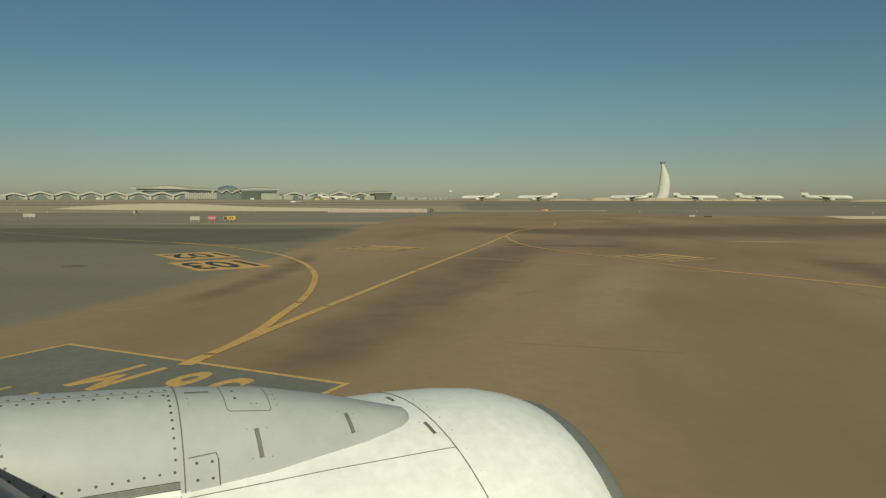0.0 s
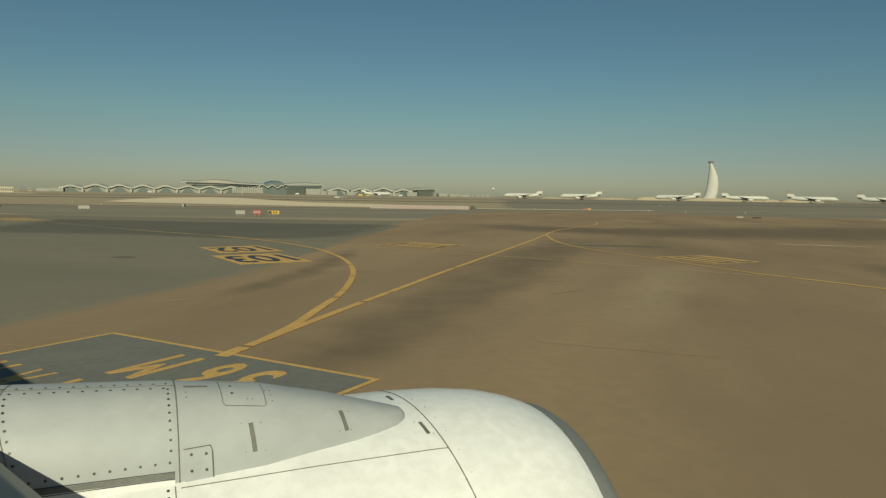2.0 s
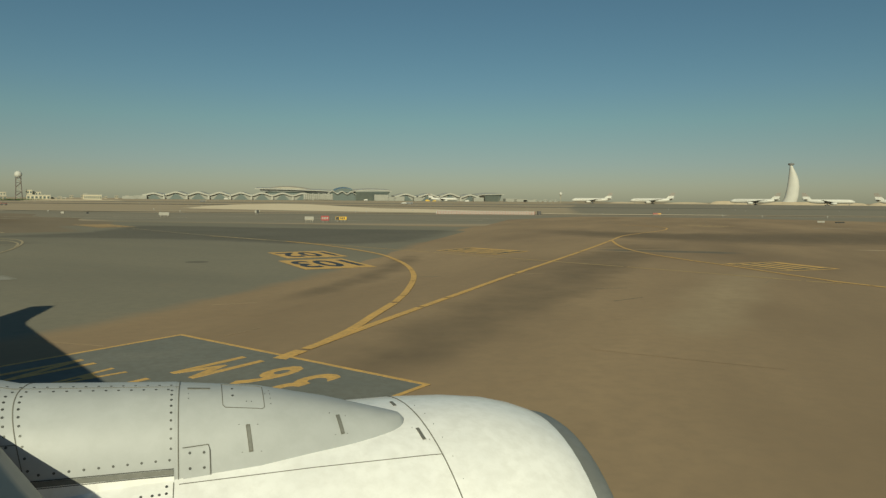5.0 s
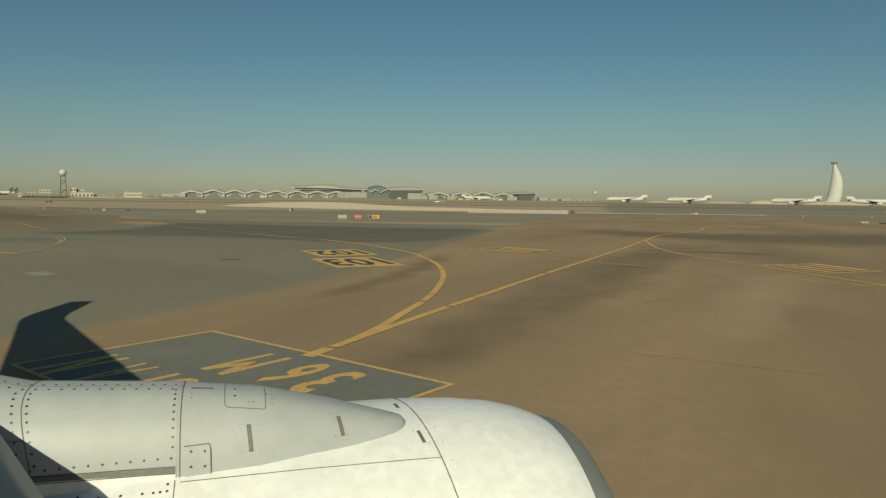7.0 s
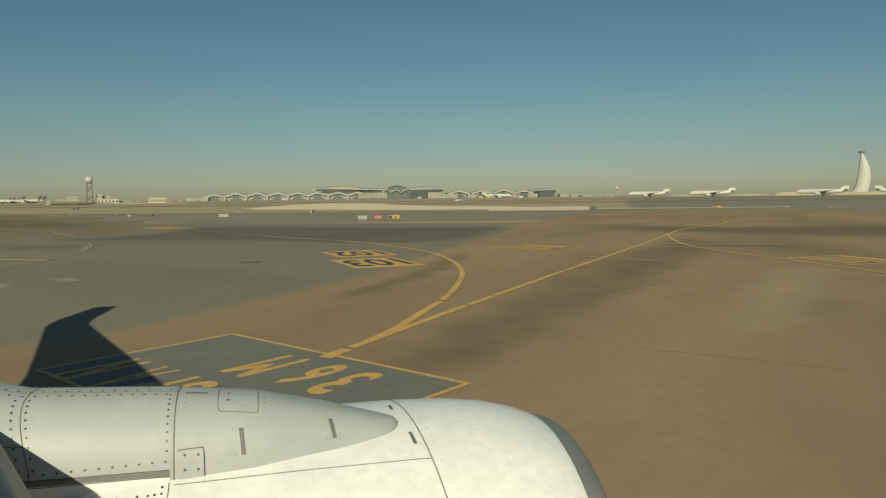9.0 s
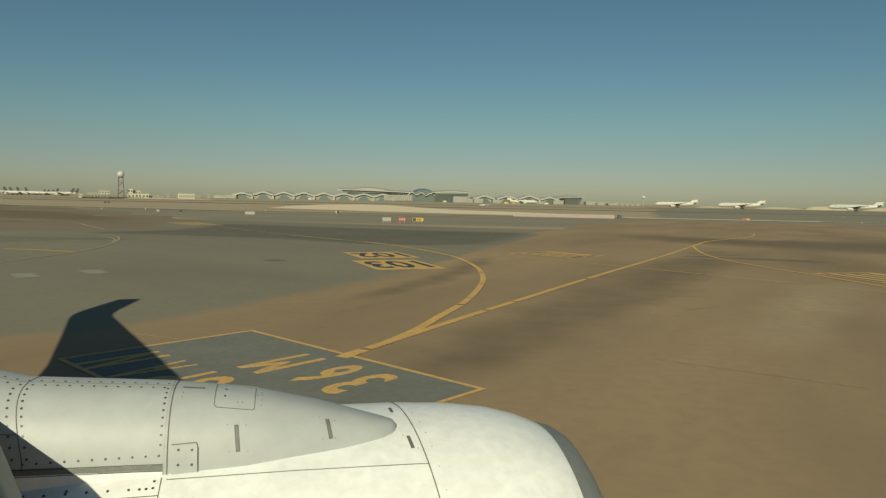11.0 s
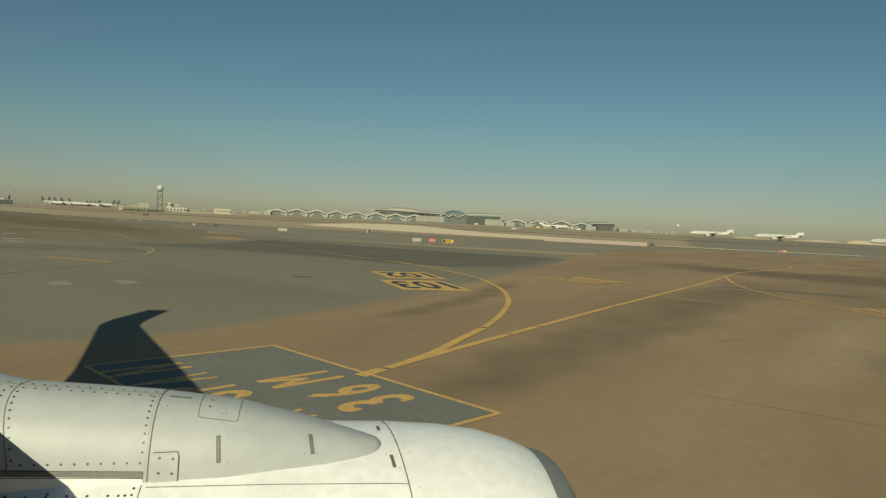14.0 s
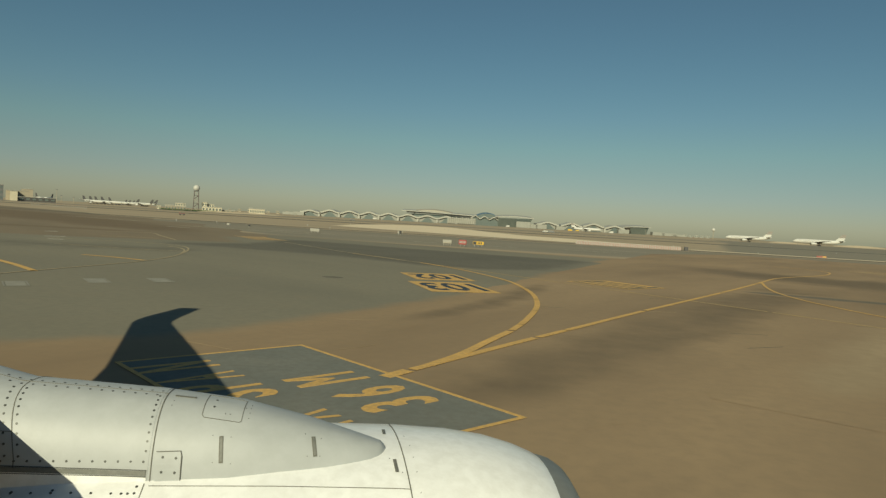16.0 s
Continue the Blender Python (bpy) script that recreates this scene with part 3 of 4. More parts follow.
US = [-2.6, -2.2, -1.8, -1.4, -1.0, -0.6, -0.2, 0.2, 0.5, 0.72, 0.9, 1.0, 1.1, 1.2, 1.28, 1.35, 1.41, 1.45, 1.478]
aircraft = empty("taxiing_aircraft", AIR, "white airliner with engine under its grey wing, standing on taxiway", "airliner")
NPH = 64
engine = part("engine_cowl", loft([[nac(u, k * math.tau / NPH) for k in range(NPH)] for u in US], caps=False), M_WHITE, aircraft, "glossy white painted engine cowl", smooth=True)
lip = [(1.478, nac_r(1.478)), (1.51, 0.853), (1.55, 0.842), (1.59, 0.815), (1.61, 0.785), (1.605, 0.757), (1.56, 0.735), (1.45, 0.715), (1.1, 0.73), (0.7, 0.76)]
part("inlet_lip", loft([[Vector((u, D0 - r * math.sin(a), ZC + r * math.cos(a))) for a in [k * math.tau / NPH for k in range(NPH)]] for u, r in lip], caps=False), M_METAL, engine, "bare grey metal inlet lip", smooth=True)
part("fan", loft([[Vector((u, D0 - r * math.sin(a), ZC + r * math.cos(a))) for a in [k * math.tau / 24 for k in range(24)]] for u, r in ((0.68, 0.76), (0.70, 0.3), (0.95, 0.05))]), M_HULLGREY, engine, "dark fan with central spinner")
part("exhaust_nozzle", loft([[Vector((u, D0 - r * math.sin(a), ZC + r * math.cos(a))) for a in [k * math.tau / 32 for k in range(32)]] for u, r in ((-2.55, 0.6), (-3.1, 0.48), (-3.5, 0.4))]), M_METAL, engine, "bare metal exhaust nozzle", smooth=True)


def ribbon(points, normals, width, thick):
    """A narrow band that follows a surface."""
    bm = bmesh.new()
    prev = None
    for i, (p, n) in enumerate(zip(points, normals)):
        d = (points[min(i + 1, len(points) - 1)] - points[max(i - 1, 0)]).normalized()
        s = d.cross(n).normalized() * width / 2
        cur = [bm.verts.new(p - s - n * 0.004), bm.verts.new(p - s + n * thick), bm.verts.new(p + s + n * thick), bm.verts.new(p + s - n * 0.004)]
        if prev:
            for k in range(3):
                bm.faces.new((prev[k], prev[k + 1], cur[k + 1], cur[k]))
        prev = cur
    return bm


def nac_n(u, phi):
    return Vector((0, -math.sin(phi), math.cos(phi)))


def pyl_n(u, th):
    a = pyl(u + 0.01, th) - pyl(u - 0.01, th)
    b = pyl(u, th + 0.01) - pyl(u, th - 0.01)
    n = a.cross(b).normalized()
    return n if n.z * math.cos(th) - n.y * math.sin(th) > 0 else -n


def on(surface, normal, path, width, thick=0.0012):
    return ribbon([surface(u, a) for u, a in path], [normal(u, a) for u, a in path], width, thick)


def lerp_path(a, b, n=14):
    return [(a[0] + (b[0] - a[0]) * k / n, a[1] + (b[1] - a[1]) * k / n) for k in range(n + 1)]


R = radians
part("panel_seam", on(nac, nac_n, [(0.72 + 0.0018 * max(d, -10), R(d)) for d in range(-40, 101, 3)], 0.005), M_SEAM, engine, "dark gap between inlet and fan cowl")
part("panel_seam", on(nac, nac_n, lerp_path((-0.315, R(25.2)), (0.765, R(26.0)), 20), 0.0025), M_SEAM, engine, "thin dark panel gap")
part("panel_seam", on(nac, nac_n, lerp_path((-0.335, R(24.5)), (-0.335, R(70)), 24), 0.0035), M_SEAM, engine, "thin dark panel gap")
part("panel_seam", on(nac, nac_n, lerp_path((-1.02, R(31)), (-1.02, R(70)), 16), 0.003), M_SEAM, engine, "thin dark panel gap")
part("panel_seam", on(nac, nac_n, lerp_path((-1.05, R(29.2)), (-0.335, R(29.6)), 16), 0.003), M_SEAM, engine, "thin dark panel gap")


def slot(surface, normal, a, b, parent, width=0.020):
    # no recess: two flat bands whose dark colours stand for the slot's shade
    vent = part("vent_slot", on(surface, normal, lerp_path(a, b, 6), width, 0.0024), M_SEAM, parent, "flat dark band painted as a shaded cooling slot")
    u, t = 0.06 * (b[0] - a[0]), 0.06 * (b[1] - a[1])
    part("slot_shade_band", on(surface, normal, lerp_path((a[0] + u, a[1] + t), (b[0] - u, b[1] - t), 6), width * 0.62, 0.0030), M_SLOT, vent, "grey band painted as the shaded slot floor")


slot(nac, nac_n, (0.702, R(15.5)), (0.712, R(20.5)), engine, 0.015)
slot(nac, nac_n, (0.662, R(-3)), (0.664, R(1.2)), engine, 0.014)


def rivets(name, spots, parent, r=0.0052):
    bm = bmesh.new()
    for p, n in spots:
        q = n.to_track_quat("Z", "Y")
        top = [bm.verts.new(p + n * 0.0022 + q @ Vector((r * math.cos(k * math.tau / 7), r * math.sin(k * math.tau / 7), 0))) for k in range(7)]
        low = [bm.verts.new(p - n * 0.004 + q @ Vector((r * 1.25 * math.cos(k * math.tau / 7), r * 1.25 * math.sin(k * math.tau / 7), 0))) for k in range(7)]
        bm.faces.new(top)
        for k in range(7):
            bm.faces.new((low[k], low[(k + 1) % 7], top[(k + 1) % 7], top[k]))
    ob = part(name, bm, M_RIVET, parent, "rows of dark rivet heads")
    ob["kind"] = "stuff"
    return ob


def row(surface, normal, a, b, n):
    return [(surface(u, t), normal(u, t)) for u, t in lerp_path(a, b, n - 1)]


rivets("rivets", row(nac, nac_n, (-1.3, R(26.8)), (-0.68, R(26.2)), 5) + row(nac, nac_n, (-1.3, R(25.8)), (-0.45, R(27.4)), 12) + row(nac, nac_n, (-0.36, R(25.4)), (-0.36, R(27.4)), 2) + row(nac, nac_n, (-0.41, R(27.5)), (-0.385, R(27.5)), 2), engine)

PU = [-2.4, -2.0, -1.6, -1.4, -1.25, -1.1, -1.0, -0.93, -0.9, -0.6, -0.33, -0.15, 0.0, 0.15, 0.3, 0.4, 0.5, 0.54, 0.57, 0.59, 0.61, 0.63, 0.642, 0.652, 0.659, 0.664, 0.668, 0.67]
PTH = [R(-100 + 200 * k / 40) for k in range(41)]
part("nose_fairing", loft([[pyl(u, t) for t in PTH] for u in PU if u >= -0.34], closed=False), M_GREYPAINT, aircraft, "pale grey pointed pylon fairing", smooth=True)
pylon = part("pylon_fairing", loft([[pyl(u, t, 0.001) for t in PTH] for u in PU if u <= -0.32], closed=False), M_GREYPAINT, aircraft, "pale grey riveted fairing", smooth=True)
def seam_u(deg):
    """Run of the curved gap behind the riveted panel."""
    return -0.85 - 0.055 * math.sin(math.pi * min(max(deg + 30, 0), 95) / 95)


part("panel_seam", on(pyl, pyl_n, lerp_path((-0.318, R(-60)), (-0.318, R(88)), 30), 0.004, 0.0025), M_SEAM, pylon, "dark panel gap")
part("panel_seam", on(pyl, pyl_n, [(seam_u(-40 + 125 * k / 30), R(-40 + 125 * k / 30)) for k in range(31)], 0.0036, 0.0025), M_SEAM, pylon, "dark panel gap")
part("panel_seam", on(pyl, pyl_n, lerp_path((-1.7, R(5.5)), (-0.32, R(4)), 20), 0.0022, 0.0025), M_SEAM, pylon, "thin panel line")
part("sealing_strip", on(pyl, pyl_n, lerp_path((-1.15, R(69.6)), (-0.335, R(69)), 16), 0.019, 0.004), M_SLOT, pylon, "dark rubber sealing strip")
for o in (-1.6, 1.6):
    part("strip_edge", on(pyl, pyl_n, lerp_path((-1.15, R(69.6 + o)), (-0.335, R(69 + o)), 16), 0.0028, 0.0048), M_RIVET, pylon, "dark edge of the sealing strip")
part("panel_seam", on(pyl, pyl_n, lerp_path((-0.99, R(50)), (seam_u(50), R(50)), 6), 0.0034, 0.0025), M_SEAM, pylon, "short dark panel gap")
part("white_skirt", on(pyl, pyl_n, lerp_path((-1.15, R(73.5)), (-0.335, R(75.5)), 16), 0.075, 0.0028), M_WHITE, pylon, "white painted skirt below the sealing strip")
hatch = [(-0.148, R(-4)), (-0.146, R(26)), (-0.136, R(28.5)), (0.012, R(29.5)), (0.022, R(27.5)), (0.022, R(-2)), (-0.148, R(-4))]
for a, b in zip(hatch, hatch[1:]):
    part("hatch_outline", on(pyl, pyl_n, lerp_path(a, b, 8), 0.0026, 0.0015), M_SEAM, pylon, "thin outline of an access hatch")
for a, b in (((-0.05, R(43)), (-0.04, R(61))), ((0.335, R(28)), (0.35, R(48)))):
    slot(pyl, pyl_n, a, b, pylon, 0.017)
slot(pyl, pyl_n, (-0.285, R(6)), (-0.195, R(5)), pylon, 0.013)
plate = part("cover_plate", on(pyl, pyl_n, lerp_path((-0.252, R(57)), (-0.249, R(84)), 8), 0.1, 0.004), M_GREYPAINT, aircraft, "small riveted cover plate")
edge = [(-0.302, R(57)), (-0.206, R(55.5)), (-0.199, R(59)), (-0.197, R(84))]
for a, b in zip(edge, edge[1:]):
    part("plate_outline", on(lambda u, t: pyl(u, t, 0.004), pyl_n, lerp_path(a, b, 8), 0.0026, 0.0015), M_SEAM, plate)
rv = row(pyl, pyl_n, (-1.6, R(3)), (-0.35, R(1)), 28) + row(pyl, pyl_n, (-1.58, R(10)), (-0.36, R(8.5)), 27)
rv += row(pyl, pyl_n, (-0.345, R(10)), (-0.345, R(57)), 9) + [(pyl(seam_u(g) + o, R(g)), pyl_n(seam_u(g) + o, R(g))) for o in (-0.034, 0.018) for g in (15, 21, 27, 33, 39, 45, 51, 57, 63)]
rv += row(pyl, pyl_n, (-1.05, R(66.3)), (-0.35, R(63)), 15) + row(lambda u, t: pyl(u, t, 0.0045), pyl_n, (-0.275, R(60)), (-0.222, R(60)), 2) + row(lambda u, t: pyl(u, t, 0.0045), pyl_n, (-0.275, R(68)), (-0.222, R(68)), 2) + row(lambda u, t: pyl(u, t, 0.0045), pyl_n, (-0.28, R(78)), (-0.22, R(78)), 4) + row(pyl, pyl_n, (-0.105, R(4)), (-0.105, R(15)), 2)
rivets("rivets", rv, pylon)
small = []
for u, t in ((0.05, 3), (0.05, 9), (0.05, 16), (0.05, 23), (0.03, 10), (-0.03, 22), (-0.05, 22), (-0.28, 14), (-0.28, 20), (0.30, 27), (0.37, 28), (0.315, 49), (0.37, 47), (-0.085, 43), (-0.075, 61), (-0.01, 43), (0.0, 61)):
    small.append((pyl(u, R(t)), pyl_n(u, R(t))))
rivets("small_fasteners", small, aircraft, 0.0018)
dots = [(nac(u, R(p)), nac_n(u, R(p))) for u, p in ((0.68, 15), (0.735, 20.5), (0.78, 8), (0.79, 14), (0.80, 20), (0.81, 27), (0.82, 34), (0.76, 2), (-0.29, 31), (-0.24, 31), (-0.2, 31.2))]
rivets("small_fasteners", dots, engine, 0.0016)

# wing with upturned tip, its grey darkened to carry shade


def section(y, le, chord, z, thick, n=24, lean=0.0):
    pts = []
    for k in range(n):
        a = k * math.tau / n
        c = 0.5 * (1 - math.cos(a))
        t = 5 * thick * (0.2969 * math.sqrt(c) - 0.126 * c - 0.3516 * c ** 2 + 0.2843 * c ** 3 - 0.1036 * c ** 4) * chord
        h = t if a < math.pi else -0.6 * t
        pts.append(Vector((le - c * chord, y - lean * h, z + (1 - lean) * h)))
    return pts


LE = lambda y: -0.66 - 0.53 * (y - 2.3)
stations = [(0.3, 6.3, 2.55), (2.3, 5.0, 2.725), (4.2, 4.0, 2.93), (7, 3.2, 3.22), (10, 2.3, 3.55), (13, 1.65, 3.85), (15.2, 1.2, 4.08)]
wing = part("wing", loft([section(y, LE(y), c, z, interp(y, [2.3, 4.2, 7], [0.066, 0.096, 0.11])) for y, c, z in stations]), M_WINGSHADED, aircraft, "grey swept wing", smooth=True)
tip = [(15.2, LE(15.2), 1.2, 4.08, 0.0), (15.55, LE(15.55), 1.12, 4.2, 0.3), (15.8, LE(15.9), 1.05, 4.5, 0.8), (15.95, LE(16.4), 0.9, 5.1, 0.95), (16.1, LE(17.0) , 0.7, 5.75, 0.95)]
part("winglet", loft([section(y, le, c, z, 0.09, lean=l) for y, le, c, z, l in tip]), M_HULL, wing, "white upturned wing tip", smooth=True)

# unseen rear length of the cabin hull beside the wing root, cut short to place its shadow, and its wheels
ring = [k * math.tau / 48 for k in range(48)]
part("hull", loft([[Vector((u, -1.62 + 1.85 * math.cos(a), 3.35 + 1.98 * math.sin(a))) for a in ring] for u in (-3.86, -14)]), M_HULL, aircraft, "unseen white hull cut short to place its shadow", smooth=True)
for y in (-4.4, 1.2):
    leg = part("landing_gear", add_tube(bmesh.new(), (-5.0, y, 0.5), (-5.0, y, 2.5), 0.12, 10), M_METAL, aircraft, "grey main landing gear leg")
    for dy in (-0.43, 0.43):
        part("tyre", loft([[Vector((-5.0 + r * math.cos(a), y + dy + o, 0.535 + r * math.sin(a))) for a in ring[::2]] for r, o in ((0.38, -0.17), (0.5, -0.14), (0.53, -0.06), (0.53, 0.06), (0.5, 0.14), (0.38, 0.17))]), M_SIGNK, leg, "black rubber tyre", smooth=True)


# ---- distance: terminal, control tower, parked airliners, radar, signs ----
def far(az, d, turn=0.0, z=0.0):
    """Pose at a bearing and a distance; local x to the right, y away."""
    a = radians(az)
    return pose(d * math.sin(a), d * math.cos(a), z, 0, 0, -az + turn)


def arch_bm(w, h, depth, n=12, thick=2.2, foot=0.25):
    """A vaulted roof bay with a scalloped front edge."""
    rings = []
    for k in range(n + 1):
        t = k / n
        x = -w / 2 + w * t
        z = h * (foot + (1 - foot) * (0.5 - 0.5 * math.cos(math.tau * t)))
        rings.append([(x, -4, z + thick), (x, depth, z + thick * 1.4), (x, depth, z), (x, -4, z)])
    return loft(rings)


def gable_glass(w, h, n=12, foot=0.25):
    bm = bmesh.new()
    lo, hi = [], []
    for k in range(n + 1):
        t = k / n
        x = -w / 2 + w * t
        z = h * (foot + (1 - foot) * (0.5 - 0.5 * math.cos(math.tau * t)))
        for y, acc in ((0.0, lo), (4.0, hi)):
            acc.append((bm.verts.new((x, y, 0)), bm.verts.new((x, y, z))))
    for row_ in (lo, hi):
        for a, b in zip(row_, row_[1:]):
            bm.faces.new((a[0], b[0], b[1], a[1]))
    return bm


def terminal_bay(parent, x, w, h, y=0.0):
    """One bay of the concourse: wavy roof band, pale piers and a lens of dark glass under the wave."""
    bay = part("roof_bay", arch_bm(w, h, 60, thick=3.6, foot=0.60), M_ROOF, parent, "pale curved roof bay")
    bay.location = (x, y, 0)
    wl = part("facade", gable_glass(w, h * 0.98, foot=0.60), M_FACADE, parent, "pale grey facade")
    wl.location = (x, y + 1.0, 0)
    g = part("glass_gable", gable_glass(w * 0.76, h * 0.90, foot=0.02), M_GLASS, parent, "dark tinted glass gable")
    g.location = (x, y - 3.2, 0)
    pier = part("pier", box(-2.6, 2.6, -9, -2, 0, h * 0.56, 0.5), M_ROOF, parent, "white boarding pier")
    pier.location = (x + w / 2, y, 0)


TD = 1900.0
terminal = empty("terminal_building", far(-8.0, TD), "long pale airport terminal with scalloped vaulted roof and glass gables", "terminal building")
terminal.scale = (1, 1, 1.14)
tx = lambda az: TD * math.tan(radians(az + 8.0))
for k in range(8):
    terminal_bay(terminal, tx(-18.75 + 1.63 * k), 54, 14.5 if k else 11.5)
for az, w, h in ((1.15, 62, 15), (3.1, 60, 15.5), (4.9, 60, 17), (6.6, 56, 14.5)):
    terminal_bay(terminal, tx(az), w, h, 6)


def sweep_roof(x0, x1, z0, peak, z1, depth=90, thick=3.0, n=20, y0=20):
    rings = []
    for k in range(n + 1):
        t = k / n
        z = z0 + (z1 - z0) * t + peak * math.sin(math.pi * t) ** 0.8
        x = x0 + (x1 - x0) * t
        rings.append([(x, y0, z), (x, y0 + depth, z + 4), (x, y0 + depth, z + 4 - thick), (x, y0, z - thick)])
    return loft(rings)


part("main_roof", sweep_roof(tx(-11.2), tx(-4.6), 27.5, 1.2, 22.5, thick=2.0), M_ROOF, terminal, "long pale sweeping main roof")
# added dark band, its colour stands for shade below the main roof
part("roof_shade_band", sweep_roof(tx(-10.8), tx(-5.2), 24.6, 2.0, 20.5, 60, 3.4, y0=26), M_HULLGREY, terminal, "dark band coloured as the shade under the main roof")
part("roof_shell", sweep_roof(tx(-10.2), tx(-6.6), 26.5, 6.0, 24, 60, 6, y0=46), M_MOUNDROOF, terminal, "sandy domed roof shell behind the main roof")
part("hall_wall", box(tx(-10.4), tx(-3.2), 40, 90, 0, 20), M_FACADE, terminal, "pale hall wall")
part("hall_glass", box(tx(-10.2), tx(-4.6), 34, 38, 12, 20.4), M_GLASS, terminal, "dark glass band of the hall")
part("dark_dome", sweep_roof(tx(-4.75), tx(-2.95), 23, 7.5, 22, 60, 9), M_GLASS, terminal, "dark curved roof light")
for k in range(3):
    pk = part("peaked_vault", arch_bm(26, 22 - k, 40, thick=2.2, foot=0.72), M_ROOF, terminal, "small pale peaked vault")
    pk.location = (tx(-4.95 + 0.78 * k), -2, 0)
    gl = part("vault_glass", gable_glass(26, 23 - k, foot=0.72), M_GLASS, terminal, "tinted glass under the vault")
    gl.location = (tx(-4.95 + 0.78 * k), 0, 0)
part("hall_wing", box(tx(-7.3), tx(-4.9), -4, 30, 0, 15.5, 0.6), M_FACADE, terminal, "pale terminal wing")
for k in range(14):
    az = -7.2 + 0.165 * k
    part("facade_fin", box(tx(az) - 1.3, tx(az) + 1.3, -9, -4.2, 2, 13 + 4.5 * abs(math.sin(k * 1.15)), 0.3), M_ROOF, terminal, "pale facade fin")
glass_hall = part("glass_hall", loft([[(tx(-3.0), 0, 0), (tx(-0.55), 0, 0), (tx(-0.55), 60, 0), (tx(-3.0), 60, 0)], [(tx(-3.1), -8, 21), (tx(-0.2), -8, 22.5), (tx(-0.2), 60, 22.5), (tx(-3.1), 60, 21)]]), M_GLASS, terminal, "dark glass hall with leaning front")
part("roof_edge", sweep_roof(tx(-3.3), tx(-0.1), 23.2, 3.2, 24.4, 66, 1.8, y0=-12), M_ROOF, glass_hall, "thin pale sweeping roof edge")
part("entrance_block", box(tx(-1.55), tx(-0.4), -22, -10, 0, 15, 0.6), M_FACADE, terminal, "pale grey block before the glass hall")
part("end_block", loft([[(tx(8.0), 20, 0), (tx(9.2), 20, 0), (tx(9.2), 80, 0), (tx(8.0), 80, 0)], [(tx(7.9), 14, 16.5), (tx(9.35), 14, 18), (tx(9.35), 80, 18), (tx(7.9), 80, 16.5)]]), M_GLASS, terminal, "dark glass end block with leaning front")
part("end_roof", sweep_roof(tx(7.3), tx(9.5), 15.8, 2.2, 18.6, 70, 1.4, y0=10), M_ROOF, terminal, "thin pale roof of the end block")
for az, w, h in ((-20.3, 40, 6.5), (-19.6, 30, 8), (-0.15, 26, 10), (0.55, 30, 11), (2.1, 22, 9), (7.2, 30, 10), (9.9, 34, 8), (10.7, 40, 7), (11.4, 36, 5)):
    part("annexe", box(tx(az) - w / 2, tx(az) + w / 2, -14, 10, 0, h, 0.4), M_FACADE, terminal, "low pale annexe")

# control tower like a sail
ct = empty("control_tower", far(31.35, 2000), "tall white sail-shaped airport control tower with dark cab", "control tower")
rings = []
for k in range(25):
    z = 101 * k / 24
    right = interp(z, [0, 20, 45, 65, 80, 92, 101], [14, 18.5, 20, 17, 11.5, 5.5, 1.5])
    left = interp(z, [0, 6, 14, 25, 50, 80, 101], [-25, -19.5, -15.5, -12.5, -8.5, -6, -5])
    c, w = (left + right) / 2, (right - left) / 2
    rings.append([(c + w * math.cos(a), 11 * (1 - 0.0055 * z) * math.sin(a), z) for a in [j * math.tau / 24 for j in range(24)]])
part("tower_shell", loft(rings), M_TOWER, ct, "white curved tower shell", smooth=True)
cabx = sum(p[0] for p in rings[-1]) / 24
part("control_cab", loft([[(cabx + r * math.cos(a), r * math.sin(a), z) for a in [j * math.tau / 20 for j in range(20)]] for r, z in ((4.0, 100.9), (7.2, 102), (7.6, 105.4), (6.4, 106.4))]), M_HULLGREY, ct, "dark glazed control cab")
part("roof_mast", add_tube(bmesh.new(), (cabx, 0, 106.2), (cabx, 0, 109), 0.4), M_HULLGREY, ct)


